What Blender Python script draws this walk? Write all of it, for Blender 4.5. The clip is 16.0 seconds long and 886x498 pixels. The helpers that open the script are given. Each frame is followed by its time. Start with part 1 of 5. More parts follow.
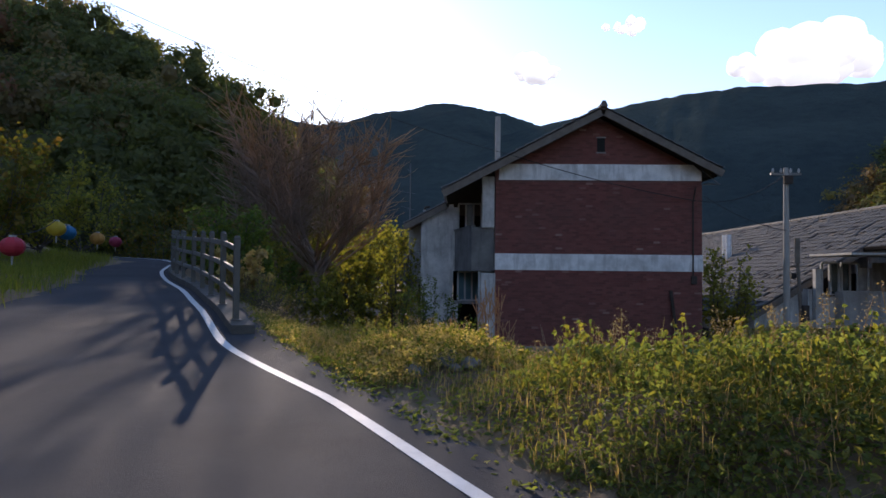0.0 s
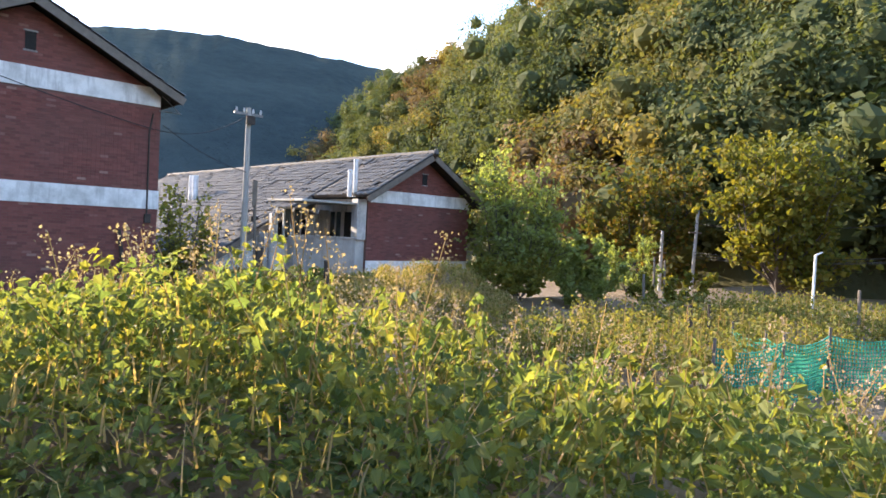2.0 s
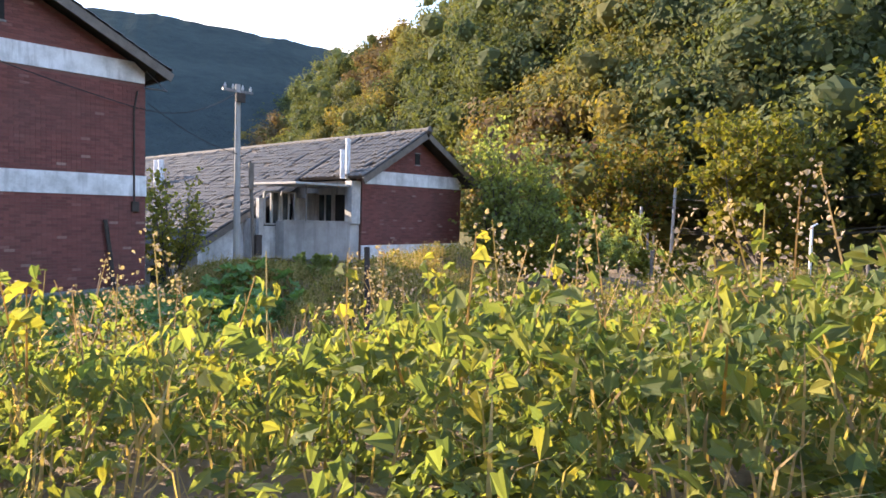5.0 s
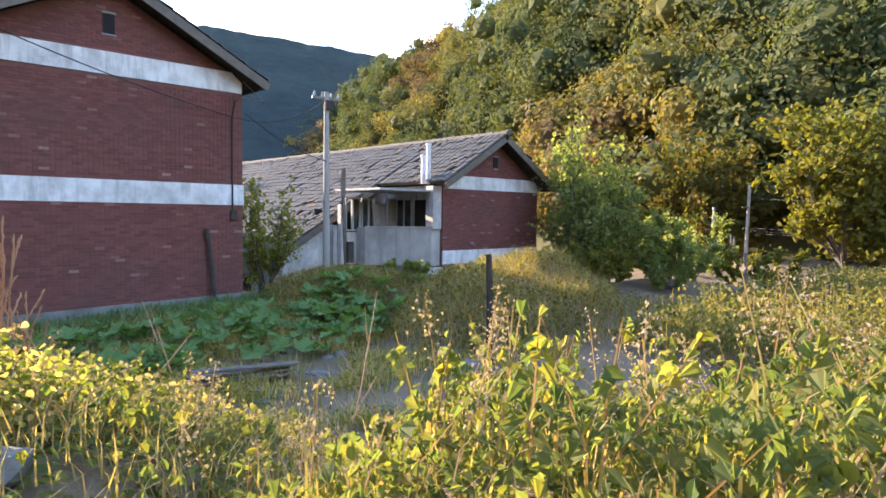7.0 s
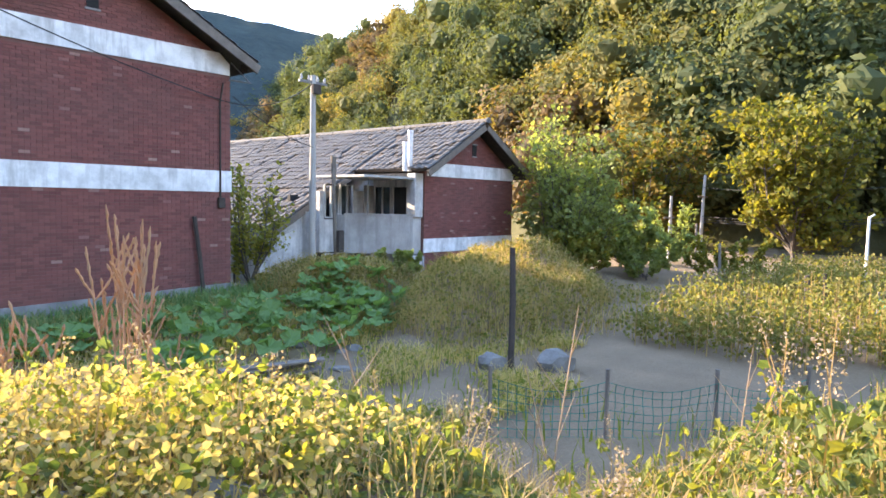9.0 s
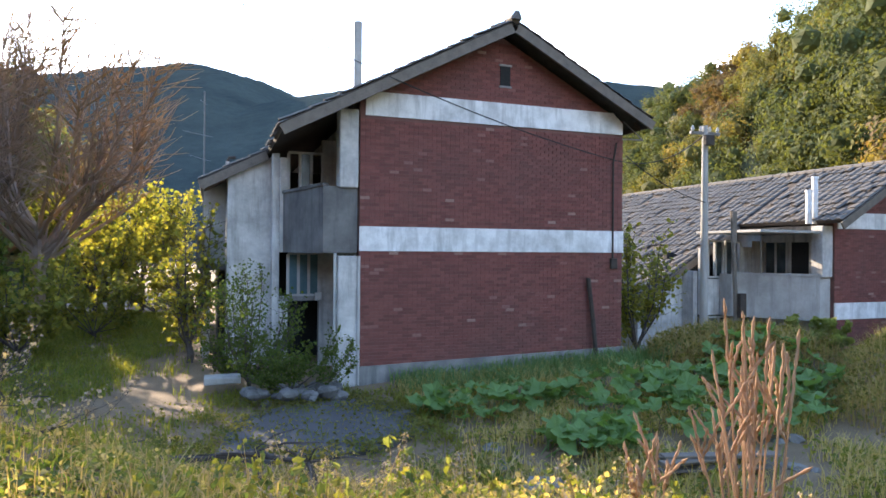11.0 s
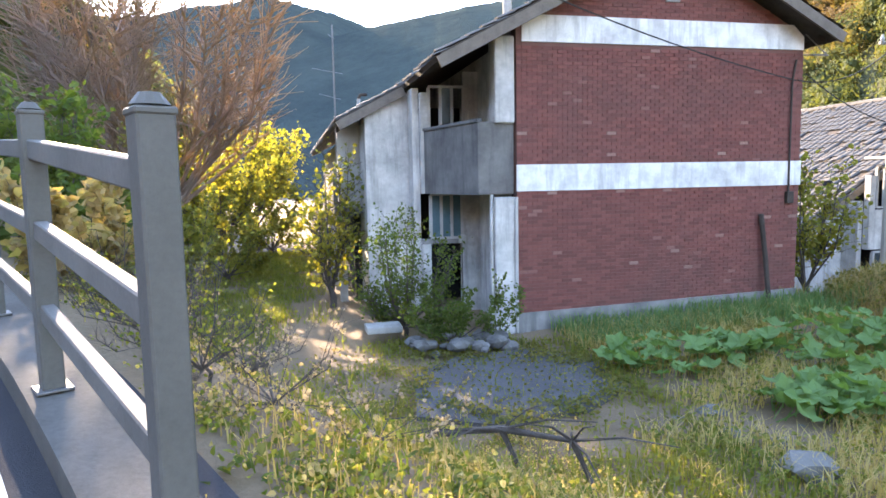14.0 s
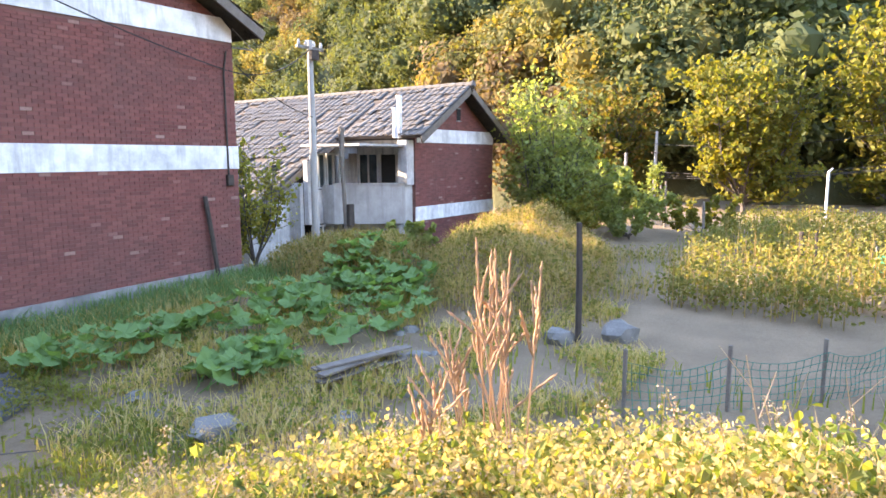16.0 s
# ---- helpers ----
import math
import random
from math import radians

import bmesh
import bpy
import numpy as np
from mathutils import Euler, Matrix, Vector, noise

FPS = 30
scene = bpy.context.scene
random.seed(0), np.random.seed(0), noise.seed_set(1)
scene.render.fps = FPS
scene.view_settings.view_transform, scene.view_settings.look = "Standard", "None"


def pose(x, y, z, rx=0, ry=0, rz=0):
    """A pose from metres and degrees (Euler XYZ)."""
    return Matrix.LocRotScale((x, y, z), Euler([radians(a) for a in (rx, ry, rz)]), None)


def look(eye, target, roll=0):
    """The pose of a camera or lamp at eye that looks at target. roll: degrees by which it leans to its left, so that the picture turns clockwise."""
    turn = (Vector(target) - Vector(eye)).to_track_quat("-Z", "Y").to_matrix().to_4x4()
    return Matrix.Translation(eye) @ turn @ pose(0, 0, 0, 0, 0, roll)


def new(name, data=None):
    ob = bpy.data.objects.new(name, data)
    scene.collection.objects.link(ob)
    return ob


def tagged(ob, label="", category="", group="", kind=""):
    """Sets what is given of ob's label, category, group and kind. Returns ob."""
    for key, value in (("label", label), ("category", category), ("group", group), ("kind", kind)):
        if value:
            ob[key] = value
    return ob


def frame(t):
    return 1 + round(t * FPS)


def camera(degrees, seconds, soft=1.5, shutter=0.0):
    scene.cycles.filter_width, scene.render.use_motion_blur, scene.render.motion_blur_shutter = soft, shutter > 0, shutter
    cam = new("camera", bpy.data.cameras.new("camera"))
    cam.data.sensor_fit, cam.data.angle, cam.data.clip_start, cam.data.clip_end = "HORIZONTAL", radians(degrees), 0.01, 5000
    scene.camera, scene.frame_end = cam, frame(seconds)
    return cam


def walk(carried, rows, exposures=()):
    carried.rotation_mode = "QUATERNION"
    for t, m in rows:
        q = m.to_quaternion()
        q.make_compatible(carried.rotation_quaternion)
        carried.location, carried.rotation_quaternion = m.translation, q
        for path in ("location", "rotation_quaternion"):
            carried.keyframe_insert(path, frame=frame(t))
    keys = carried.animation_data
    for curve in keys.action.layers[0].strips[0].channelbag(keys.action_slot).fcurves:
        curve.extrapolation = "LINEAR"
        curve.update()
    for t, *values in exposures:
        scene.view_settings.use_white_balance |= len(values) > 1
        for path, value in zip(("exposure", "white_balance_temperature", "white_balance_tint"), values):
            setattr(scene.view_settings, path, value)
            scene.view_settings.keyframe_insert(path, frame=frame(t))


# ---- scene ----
cam = camera(69.0, 16.0, 1.6)
PATH = [
    (0, (-0.949, -19.339, 2.597), (-1.012, -17.341, 2.665), 0.6),
    (0.5, (-0.345, -18.89, 2.577), (0.054, -16.931, 2.656), 0.8),
    (1, (0.006, -18.437, 2.549), (0.995, -16.699, 2.582), 1.0),
    (1.5, (0.161, -18.024, 2.495), (1.422, -16.472, 2.462), 3.0),
    (2, (0.156, -17.841, 2.448), (1.508, -16.368, 2.394), 2.9),
    (2.5, (0.107, -17.578, 2.435), (1.541, -16.186, 2.367), 2.6),
    (3, (0.035, -17.312, 2.429), (1.442, -15.894, 2.318), 2.1),
    (5.5, (-0.621, -15.723, 2.361), (0.849, -14.371, 2.256), 1.3),
    (6, (-0.817, -15.469, 2.344), (0.552, -14.015, 2.235), 1.6),
    (6.5, (-0.993, -15.253, 2.4), (0.37, -13.794, 2.282), 1.1),
    (7, (-1.183, -14.945, 2.42), (0.188, -13.493, 2.32), 0.6),
    (7.5, (-1.479, -14.748, 2.452), (-0.068, -13.337, 2.311), 1.2),
    (8, (-1.696, -14.481, 2.466), (-0.184, -13.184, 2.283), 1.3),
    (8.5, (-1.881, -14.175, 2.491), (-0.381, -12.862, 2.333), 0.2),
    (9, (-2.012, -13.903, 2.543), (-0.514, -12.585, 2.395), 1.2),
    (9.5, (-2.175, -13.628, 2.556), (-0.814, -12.169, 2.414), 0.4),
    (10, (-2.242, -13.217, 2.601), (-1.179, -11.523, 2.635), 0.1),
    (12.5, (-3.79, -11.813, 2.825), (-3.284, -9.882, 2.699), -0.3),
    (13, (-3.971, -11.468, 2.876), (-3.434, -9.552, 2.674), -0.3),
    (13.5, (-4.08, -11.225, 2.888), (-3.695, -9.276, 2.659), -0.6),
    (14, (-4.067, -11.332, 2.881), (-3.615, -9.395, 2.669), -1.1),
    (14.5, (-4.006, -11.322, 2.882), (-3.126, -9.554, 2.565), -0.7),
    (15, (-3.808, -11.49, 2.866), (-2.748, -9.84, 2.472), -0.3),
    (15.5, (-3.529, -11.804, 2.901), (-2.204, -10.364, 2.484), 0.1),
    (16, (-3.244, -11.933, 2.862), (-1.609, -10.816, 2.582), -0.3),
]
walk(cam, [(t, look(eye, target, roll)) for t, eye, target, roll in PATH], [(0, 0.45, 6400, 22), (0.5, 0.35, 6400, 20), (1.0, 0.6, 6500, 17), (1.5, 1.6, 6600, 16), (2.0, 2.25, 6700, 18), (3.0, 2.45, 6800, 19), (5.5, 2.2, 6800, 22), (6.2, 2.35, 6900, 21), (7.0, 2.4, 6900, 20), (9.0, 2.85, 6900, 20), (10.0, 2.75, 6900, 18), (12.5, 1.8, 7100, 17), (13.5, 3.0, 7400, 20), (14.5, 3.25, 7300, 22), (16.0, 3.3, 7400, 24)])

# ---- world and sun ----
SUN_AZ, SUN_EL = -15.0, 18.5
world = bpy.data.worlds.new("world")
scene.world = world
world.use_nodes = True
wn = world.node_tree
sky = wn.nodes.new("ShaderNodeTexSky")
sky.sky_type, sky.sun_disc = "NISHITA", False
sky.sun_elevation, sky.sun_rotation = radians(SUN_EL), radians(SUN_AZ)
sky.air_density, sky.dust_density, sky.ozone_density = 1.0, 0.15, 2.0
bgn = wn.nodes["Background"]
bgn.inputs[1].default_value = 0.2
wn.links.new(sky.outputs[0], bgn.inputs[0])
sun_data = bpy.data.lights.new("sun", "SUN")
sun_data.energy, sun_data.angle, sun_data.color = 4.2, radians(0.6), (1.0, 0.86, 0.66)
sun = new("sun", sun_data)
ca, sa, ce, se = math.cos(radians(SUN_AZ)), math.sin(radians(SUN_AZ)), math.cos(radians(SUN_EL)), math.sin(radians(SUN_EL))
SUN_DIR = Vector((sa * ce, ca * ce, se))
sun.matrix_world = look(SUN_DIR * 200, (0, 0, 0))


# ---- materials ----
class Nodes:
    """A small wrapper that builds one principled material."""

    def __init__(self, name, rough=0.8, metal=0.0, spec=0.3):
        self.m = bpy.data.materials.new(name)
        self.m.use_nodes = True
        self.t = self.m.node_tree
        self.b = self.t.nodes["Principled BSDF"]
        self.b.inputs["Roughness"].default_value = rough
        self.b.inputs["Metallic"].default_value = metal
        self.b.inputs["Specular IOR Level"].default_value = spec
        self.co = self.t.nodes.new("ShaderNodeTexCoord").outputs["Object"]

    def node(self, kind, **inputs):
        n = self.t.nodes.new(kind)
        for k, v in inputs.items():
            self.put(n.inputs[k.replace("_", " ")], v)
        return n

    def put(self, sock, v):
        if isinstance(v, bpy.types.NodeSocket):
            self.t.links.new(v, sock)
        else:
            sock.default_value = v

    def noise(self, scale, detail=4.0, rough=0.55, vec=None):
        return self.node("ShaderNodeTexNoise", Vector=vec or self.co, Scale=scale, Detail=detail, Roughness=rough).outputs["Fac"]

    def stretch(self, sx, sy, sz):
        return self.node("ShaderNodeMapping", Vector=self.co, Scale=(sx, sy, sz)).outputs[0]

    def ramp(self, fac, *stops):
        n = self.node("ShaderNodeValToRGB", Fac=fac)
        el = n.color_ramp.elements
        while len(el) < len(stops):
            el.new(0.5)
        for e, (p, c) in zip(el, stops):
            e.position = p
            e.color = (*c, 1) if len(c) == 3 else c
        return n.outputs[0]

    def mix(self, fac, a, b, mode="MIX"):
        n = self.t.nodes.new("ShaderNodeMix")
        n.data_type, n.blend_type = "RGBA", mode
        for i, v in ((0, fac), (6, a), (7, b)):
            if isinstance(v, tuple) and len(v) == 3:
                v = (*v, 1)
            self.put(n.inputs[i], v)
        return n.outputs[2]

    def color(self, c):
        self.put(self.b.inputs["Base Color"], (*c, 1) if isinstance(c, tuple) else c)
        return self

    def bump(self, h, strength=0.4, dist=0.01):
        n = self.node("ShaderNodeBump", Height=h, Strength=strength, Distance=dist)
        self.t.links.new(n.outputs[0], self.b.inputs["Normal"])
        return self


def varied(name, dark, light, scale=3.0, fine=40.0, rough=0.85, bump=0.3, dist=0.01, metal=0.0, spec=0.3):
    """A surface with blotches and fine grain between two colours."""
    k = Nodes(name, rough, metal, spec)
    big, small = k.noise(scale), k.noise(fine, 6, 0.7)
    c = k.ramp(big, (0.3, dark), (0.7, light))
    c = k.mix(0.45, c, k.ramp(small, (0.3, dark), (0.7, light)))
    return k.color(c).bump(small, bump, dist).m


def stained(name, base, stain, amount=0.5, rough=0.85):
    """Painted render with vertical rain streaks and grime patches."""
    k = Nodes(name, rough)
    streak = k.noise(1.0, 6, 0.65, k.stretch(5, 5, 0.6))
    patch, fine = k.noise(1.3, 8, 0.7), k.noise(60, 4)
    c = k.mix(k.ramp(patch, (0.5 - amount * 0.25, (0, 0, 0)), (0.78, (1, 1, 1))), base, stain)
    c = k.mix(k.ramp(streak, (0.5, (0, 0, 0)), (0.75, (0.8, 0.8, 0.8))), c, stain)
    c = k.mix(k.ramp(fine, (0.35, (0.25, 0.25, 0.25)), (0.6, (0, 0, 0))), c, tuple(v * 0.6 for v in base))
    return k.color(c).bump(fine, 0.35, 0.006).m


def leafy(name, colors, trans=0.35, rough=0.68):
    """Foliage whose colour changes from leaf to leaf and lets light through."""
    k = Nodes(name, rough, 0, 0.16)
    geo = k.t.nodes.new("ShaderNodeNewGeometry")
    n = len(colors)
    c = k.ramp(geo.outputs["Random Per Island"], *[((i + 0.0) / max(1, n - 1), col) for i, col in enumerate(colors)])
    patch = k.noise(0.9, 3)
    c = k.mix(k.ramp(patch, (0.35, (0.0, 0.0, 0.0)), (0.7, (0.45, 0.45, 0.45))), c, colors[len(colors) // 2])
    k.color(c)
    tr = k.node("ShaderNodeBsdfTranslucent")
    warm = k.mix(1.0, c, (1.9, 1.8, 0.7, 1), "MULTIPLY")
    k.t.links.new(warm, tr.inputs[0])
    mixs = k.node("ShaderNodeMixShader", Fac=trans)
    k.t.links.new(k.b.outputs[0], mixs.inputs[1])
    k.t.links.new(tr.outputs[0], mixs.inputs[2])
    k.t.links.new(mixs.outputs[0], k.t.nodes["Material Output"].inputs[0])
    return k.m


def brick_material():
    k = Nodes("brick_red", 0.85)
    info = k.t.nodes.new("ShaderNodeObjectInfo")
    geo = k.t.nodes.new("ShaderNodeNewGeometry")
    r = k.node("ShaderNodeMath")
    r.operation = "ADD"
    k.t.links.new(info.outputs["Random"], r.inputs[0])
    k.t.links.new(geo.outputs["Random Per Island"], r.inputs[1])
    fr = k.t.nodes.new("ShaderNodeMath")
    fr.operation = "FRACT"
    k.t.links.new(r.outputs[0], fr.inputs[0])
    c = k.ramp(fr.outputs[0], (0.0, (0.15, 0.055, 0.048)), (0.5, (0.2, 0.07, 0.06)), (0.97, (0.235, 0.088, 0.072)), (1.0, (0.34, 0.22, 0.18)))
    grime = k.noise(0.6, 6, 0.65)
    c = k.mix(k.ramp(grime, (0.45, (0, 0, 0)), (0.75, (0.6, 0.6, 0.6))), c, (0.13, 0.075, 0.065))
    fine = k.noise(45, 5, 0.7)
    c = k.mix(k.ramp(fine, (0.3, (0.3, 0.3, 0.3)), (0.6, (0, 0, 0))), c, (0.1, 0.045, 0.04))
    return k.color(c).bump(fine, 0.5, 0.005).m


M = dict(
    brick=None,
    mortar=varied("mortar", (0.12, 0.06, 0.05), (0.2, 0.1, 0.085), 4, 60),
    white=stained("white_paint", (0.8, 0.8, 0.79), (0.27, 0.265, 0.25), 0.32),
    plaster=stained("old_plaster", (0.64, 0.63, 0.6), (0.16, 0.155, 0.145), 0.62),
    concrete=stained("dirty_concrete", (0.36, 0.35, 0.33), (0.08, 0.08, 0.08), 0.8),
    darkcon=stained("sooty_concrete", (0.2, 0.195, 0.185), (0.05, 0.05, 0.05), 0.7),
    palecon=stained("pale_concrete", (0.45, 0.44, 0.41), (0.22, 0.21, 0.19), 0.5),
    asphalt=varied("asphalt", (0.04, 0.041, 0.047), (0.075, 0.075, 0.08), 0.7, 90, 0.9, 0.8, 0.012, 0, 0.1),
    roadpaint=varied("road_paint", (0.5, 0.5, 0.5), (0.72, 0.72, 0.72), 6, 70, 0.7),
    earth=varied("earth", (0.135, 0.096, 0.058), (0.27, 0.196, 0.122), 0.8, 20, 0.95, 0.8, 0.04),
    yard=varied("yard_concrete", (0.06, 0.058, 0.058), (0.12, 0.115, 0.112), 0.9, 30, 0.9, 0.5, 0.01),
    kerb=varied("kerb_concrete", (0.06, 0.056, 0.05), (0.125, 0.117, 0.104), 3, 40, 0.9, 0.5, 0.008),
    rail=varied("rail_grey", (0.085, 0.083, 0.074), (0.135, 0.13, 0.117), 3, 50, 0.65, 0.3, 0.004),
    tile=varied("roof_tile", (0.085, 0.077, 0.069), (0.15, 0.137, 0.121), 1.2, 30, 0.85, 0.5, 0.01),
    darkwood=varied("dark_wood", (0.03, 0.024, 0.02), (0.08, 0.065, 0.055), 5, 40),
    oldwood=varied("old_wood", (0.1, 0.085, 0.07), (0.2, 0.17, 0.14), 5, 40),
    bark=varied("bark", (0.05, 0.042, 0.036), (0.13, 0.11, 0.095), 6, 40, 0.9, 0.8, 0.02),
    poleconc=varied("pole_concrete", (0.28, 0.27, 0.25), (0.4, 0.39, 0.36), 2, 50),
    metal=varied("dull_metal", (0.12, 0.12, 0.12), (0.25, 0.25, 0.25), 5, 50, 0.5, 0.2, 0.003, 0.7),
    # near-black stand-in for the shade inside vent, notch, porch and doorway
    dark=varied("opening_shade", (0.012, 0.012, 0.012), (0.03, 0.03, 0.03), 2, 20),
    frame=stained("window_frame_paint", (0.5, 0.5, 0.48), (0.25, 0.24, 0.22), 0.5),
    bluepanel=varied("blue_panel", (0.06, 0.11, 0.13), (0.1, 0.18, 0.2), 3, 30),
    stone=varied("field_stone", (0.1, 0.095, 0.085), (0.24, 0.23, 0.21), 3, 30, 0.9, 0.6, 0.02),
    cable=varied("black_cable", (0.015, 0.015, 0.015), (0.03, 0.03, 0.03), 3, 30, 0.6),
    # woods colour lifted towards blue-grey, distance haze painted in
    far=varied("hazed_woods", (0.034, 0.048, 0.05), (0.072, 0.09, 0.085), 0.03, 0.22, 1.0, 0.8, 5.0, 0, 0.0),
    hill=varied("hill_soil", (0.05, 0.055, 0.022), (0.1, 0.09, 0.04), 0.05, 1.0, 0.95, 0.8, 0.3),
)
M["brick"] = brick_material()
L = dict(
    vine=leafy("vine_leaf", [(0.065, 0.1, 0.044), (0.095, 0.13, 0.05), (0.14, 0.17, 0.06), (0.21, 0.21, 0.07), (0.085, 0.11, 0.046)], 0.52),
    dry=leafy("dry_grass", [(0.3, 0.21, 0.11), (0.44, 0.32, 0.17), (0.22, 0.17, 0.09), (0.4, 0.34, 0.15)], 0.4, 0.8),
    grass=leafy("green_grass", [(0.07, 0.11, 0.025), (0.12, 0.16, 0.035), (0.22, 0.21, 0.05), (0.1, 0.14, 0.03)], 0.45, 0.7),
    squash=leafy("squash_leaf", [(0.08, 0.15, 0.06), (0.11, 0.2, 0.075), (0.15, 0.25, 0.09)], 0.35),
    woods=leafy("woods_leaf", [(0.03, 0.05, 0.012), (0.06, 0.085, 0.018), (0.1, 0.1, 0.02), (0.15, 0.12, 0.025), (0.17, 0.1, 0.03), (0.06, 0.08, 0.02)], 0.3, 0.8),
    bush=leafy("bush_leaf", [(0.05, 0.085, 0.02), (0.08, 0.12, 0.03), (0.12, 0.15, 0.04)], 0.4),
    yellow=leafy("yellow_leaf", [(0.16, 0.165, 0.04), (0.24, 0.22, 0.05), (0.11, 0.135, 0.036), (0.31, 0.26, 0.06)], 0.45),
    red=leafy("red_twig", [(0.22, 0.165, 0.15), (0.27, 0.205, 0.188), (0.18, 0.145, 0.128)], 0.45, 0.8),
)


# ---- mesh helpers ----
def mesh_of(bm, name, material):
    me = bpy.data.meshes.new(name)
    bm.to_mesh(me)
    bm.free()
    me.materials.append(material)
    return me


def part(name, bm, material, parent=None, label=""):
    ob = new(name, mesh_of(bm, name, material))
    ob.parent = parent
    return tagged(ob, label)


def empty(name, label, category, at=(0, 0, 0), group="", kind=""):
    ob = new(name)
    ob.location = at
    return tagged(ob, label, category, group, kind)


def add_box(bm, x0, x1, y0, y1, z0, z1, bevel=0.0):
    g = bmesh.ops.create_cube(bm, size=1.0, matrix=Matrix.Translation(((x0 + x1) / 2, (y0 + y1) / 2, (z0 + z1) / 2)) @ Matrix.Diagonal((x1 - x0, y1 - y0, z1 - z0, 1)))
    if bevel:
        edges = list({e for v in g["verts"] for e in v.link_edges})
        bmesh.ops.bevel(bm, geom=edges, offset=bevel, segments=1, affect="EDGES", profile=0.7)
    return bm


def box(x0, x1, y0, y1, z0, z1, bevel=0.0):
    return add_box(bmesh.new(), x0, x1, y0, y1, z0, z1, bevel)


def prism(points, y0, y1):
    """An outline in x and z, extruded along y."""
    bm = bmesh.new()
    a = [bm.verts.new((x, y0, z)) for x, z in points]
    b = [bm.verts.new((x, y1, z)) for x, z in points]
    n = len(points)
    bm.faces.new(a)
    bm.faces.new(b[::-1])
    for i in range(n):
        bm.faces.new((a[i], b[i], b[(i + 1) % n], a[(i + 1) % n]))
    bmesh.ops.recalc_face_normals(bm, faces=bm.faces)
    return bm


def slab(points, z0, z1):
    """An outline in x and y, extruded upwards."""
    bm = bmesh.new()
    a = [bm.verts.new((x, y, z0)) for x, y in points]
    b = [bm.verts.new((x, y, z1)) for x, y in points]
    n = len(points)
    bm.faces.new(a)
    bm.faces.new(b[::-1])
    for i in range(n):
        bm.faces.new((a[i], b[i], b[(i + 1) % n], a[(i + 1) % n]))
    bmesh.ops.recalc_face_normals(bm, faces=bm.faces)
    return bm


def add_tube(bm, pts, radii, sides=6):
    """A tapered tube along points."""
    pts = [Vector(p) for p in pts]
    if not isinstance(radii, (list, tuple)):
        radii = [radii] * len(pts)
    rings = []
    for i, p in enumerate(pts):
        d = (pts[min(i + 1, len(pts) - 1)] - pts[max(i - 1, 0)]).normalized()
        u = d.orthogonal().normalized()
        w = d.cross(u)
        rings.append([bm.verts.new(p + radii[i] * (math.cos(k * math.tau / sides) * u + math.sin(k * math.tau / sides) * w)) for k in range(sides)])
    for a, b in zip(rings, rings[1:]):
        ds = min(range(sides), key=lambda s: (a[0].co - b[s].co).length)
        for k in range(sides):
            bm.faces.new((a[k], a[(k + 1) % sides], b[(k + 1 + ds) % sides], b[(k + ds) % sides]))
    bm.faces.new(rings[0][::-1])
    bm.faces.new(rings[-1])
    return bm


def tube(pts, radii, sides=6):
    return add_tube(bmesh.new(), pts, radii, sides)


def raw(name, verts, faces, material, parent=None, label=""):
    me = bpy.data.meshes.new(name)
    me.from_pydata(verts, [], faces)
    me.materials.append(material)
    ob = new(name, me)
    ob.parent = parent
    return tagged(ob, label)


def smoothstep(a, b, x):
    t = min(1.0, max(0.0, (x - a) / (b - a)))
    return t * t * (3 - 2 * t)


def nz(x, y, s=1.0, seed=0.0):
    return noise.noise((x * s + seed, y * s - seed, seed * 1.7))


# ---- the road's line, the lie of the land ----
EDGE = [(4.6, -27.0), (2.95, -22.0), (1.2, -18.8), (0.05, -17.0), (-0.8, -15.7), (-2.02, -13.7), (-3.22, -11.9), (-4.12, -10.4), (-5.05, -8.6), (-6.12, -6.6), (-7.35, -4.3), (-8.8, -1.9), (-10.0, 0.3), (-11.1, 2.6), (-12.1, 5.2), (-13.3, 8.2), (-15.8, 11.4), (-20.5, 14.0), (-28, 15.6), (-42, 16.0), (-70, 15.0)]


def road_z(y):
    if y < -11:
        return 1.12 + 0.052 * (y + 19.5)
    return 1.562 + 0.1 * (min(y, -8.0) + 11) + 0.06 * (max(y, -8.0) + 8)


def fine_line(pts, n=6):
    out = []
    for i in range(len(pts) - 1):
        p0, p1, p2, p3 = (Vector(pts[max(0, min(len(pts) - 1, i + k))]) for k in (-1, 0, 1, 2))
        for s in range(n):
            t = s / n
            out.append(0.5 * ((2 * p1) + (p2 - p0) * t + (2 * p0 - 5 * p1 + 4 * p2 - p3) * t * t + (3 * p1 - p0 - 3 * p2 + p3) * t ** 3))
    out.append(Vector(pts[-1]))
    return out


LINE = fine_line(EDGE)
NORMALS = []
for i in range(len(LINE)):
    d = (LINE[min(i + 1, len(LINE) - 1)] - LINE[max(i - 1, 0)]).normalized()
    NORMALS.append(Vector((d.y, -d.x)))
_LX = np.array([p.x for p in LINE])
_LY = np.array([p.y for p in LINE])


def road_side(x, y):
    """Signed distance to the road's edge line (positive towards the houses) and the nearest place on it."""
    i = int(np.argmin((_LX - x) ** 2 + (_LY - y) ** 2))
    n = NORMALS[i]
    return (x - LINE[i].x) * n.x + (y - LINE[i].y) * n.y, i


def vine_gap(x, y):
    """The worn gap through the thicket that opens towards the clearing."""
    u, v = 0.8 * (x - 0.7) + 0.6 * (y + 12.35), -0.6 * (x - 0.7) + 0.8 * (y + 12.35)
    return math.exp(-(u / 1.5) ** 2 - (v / 0.5) ** 2)


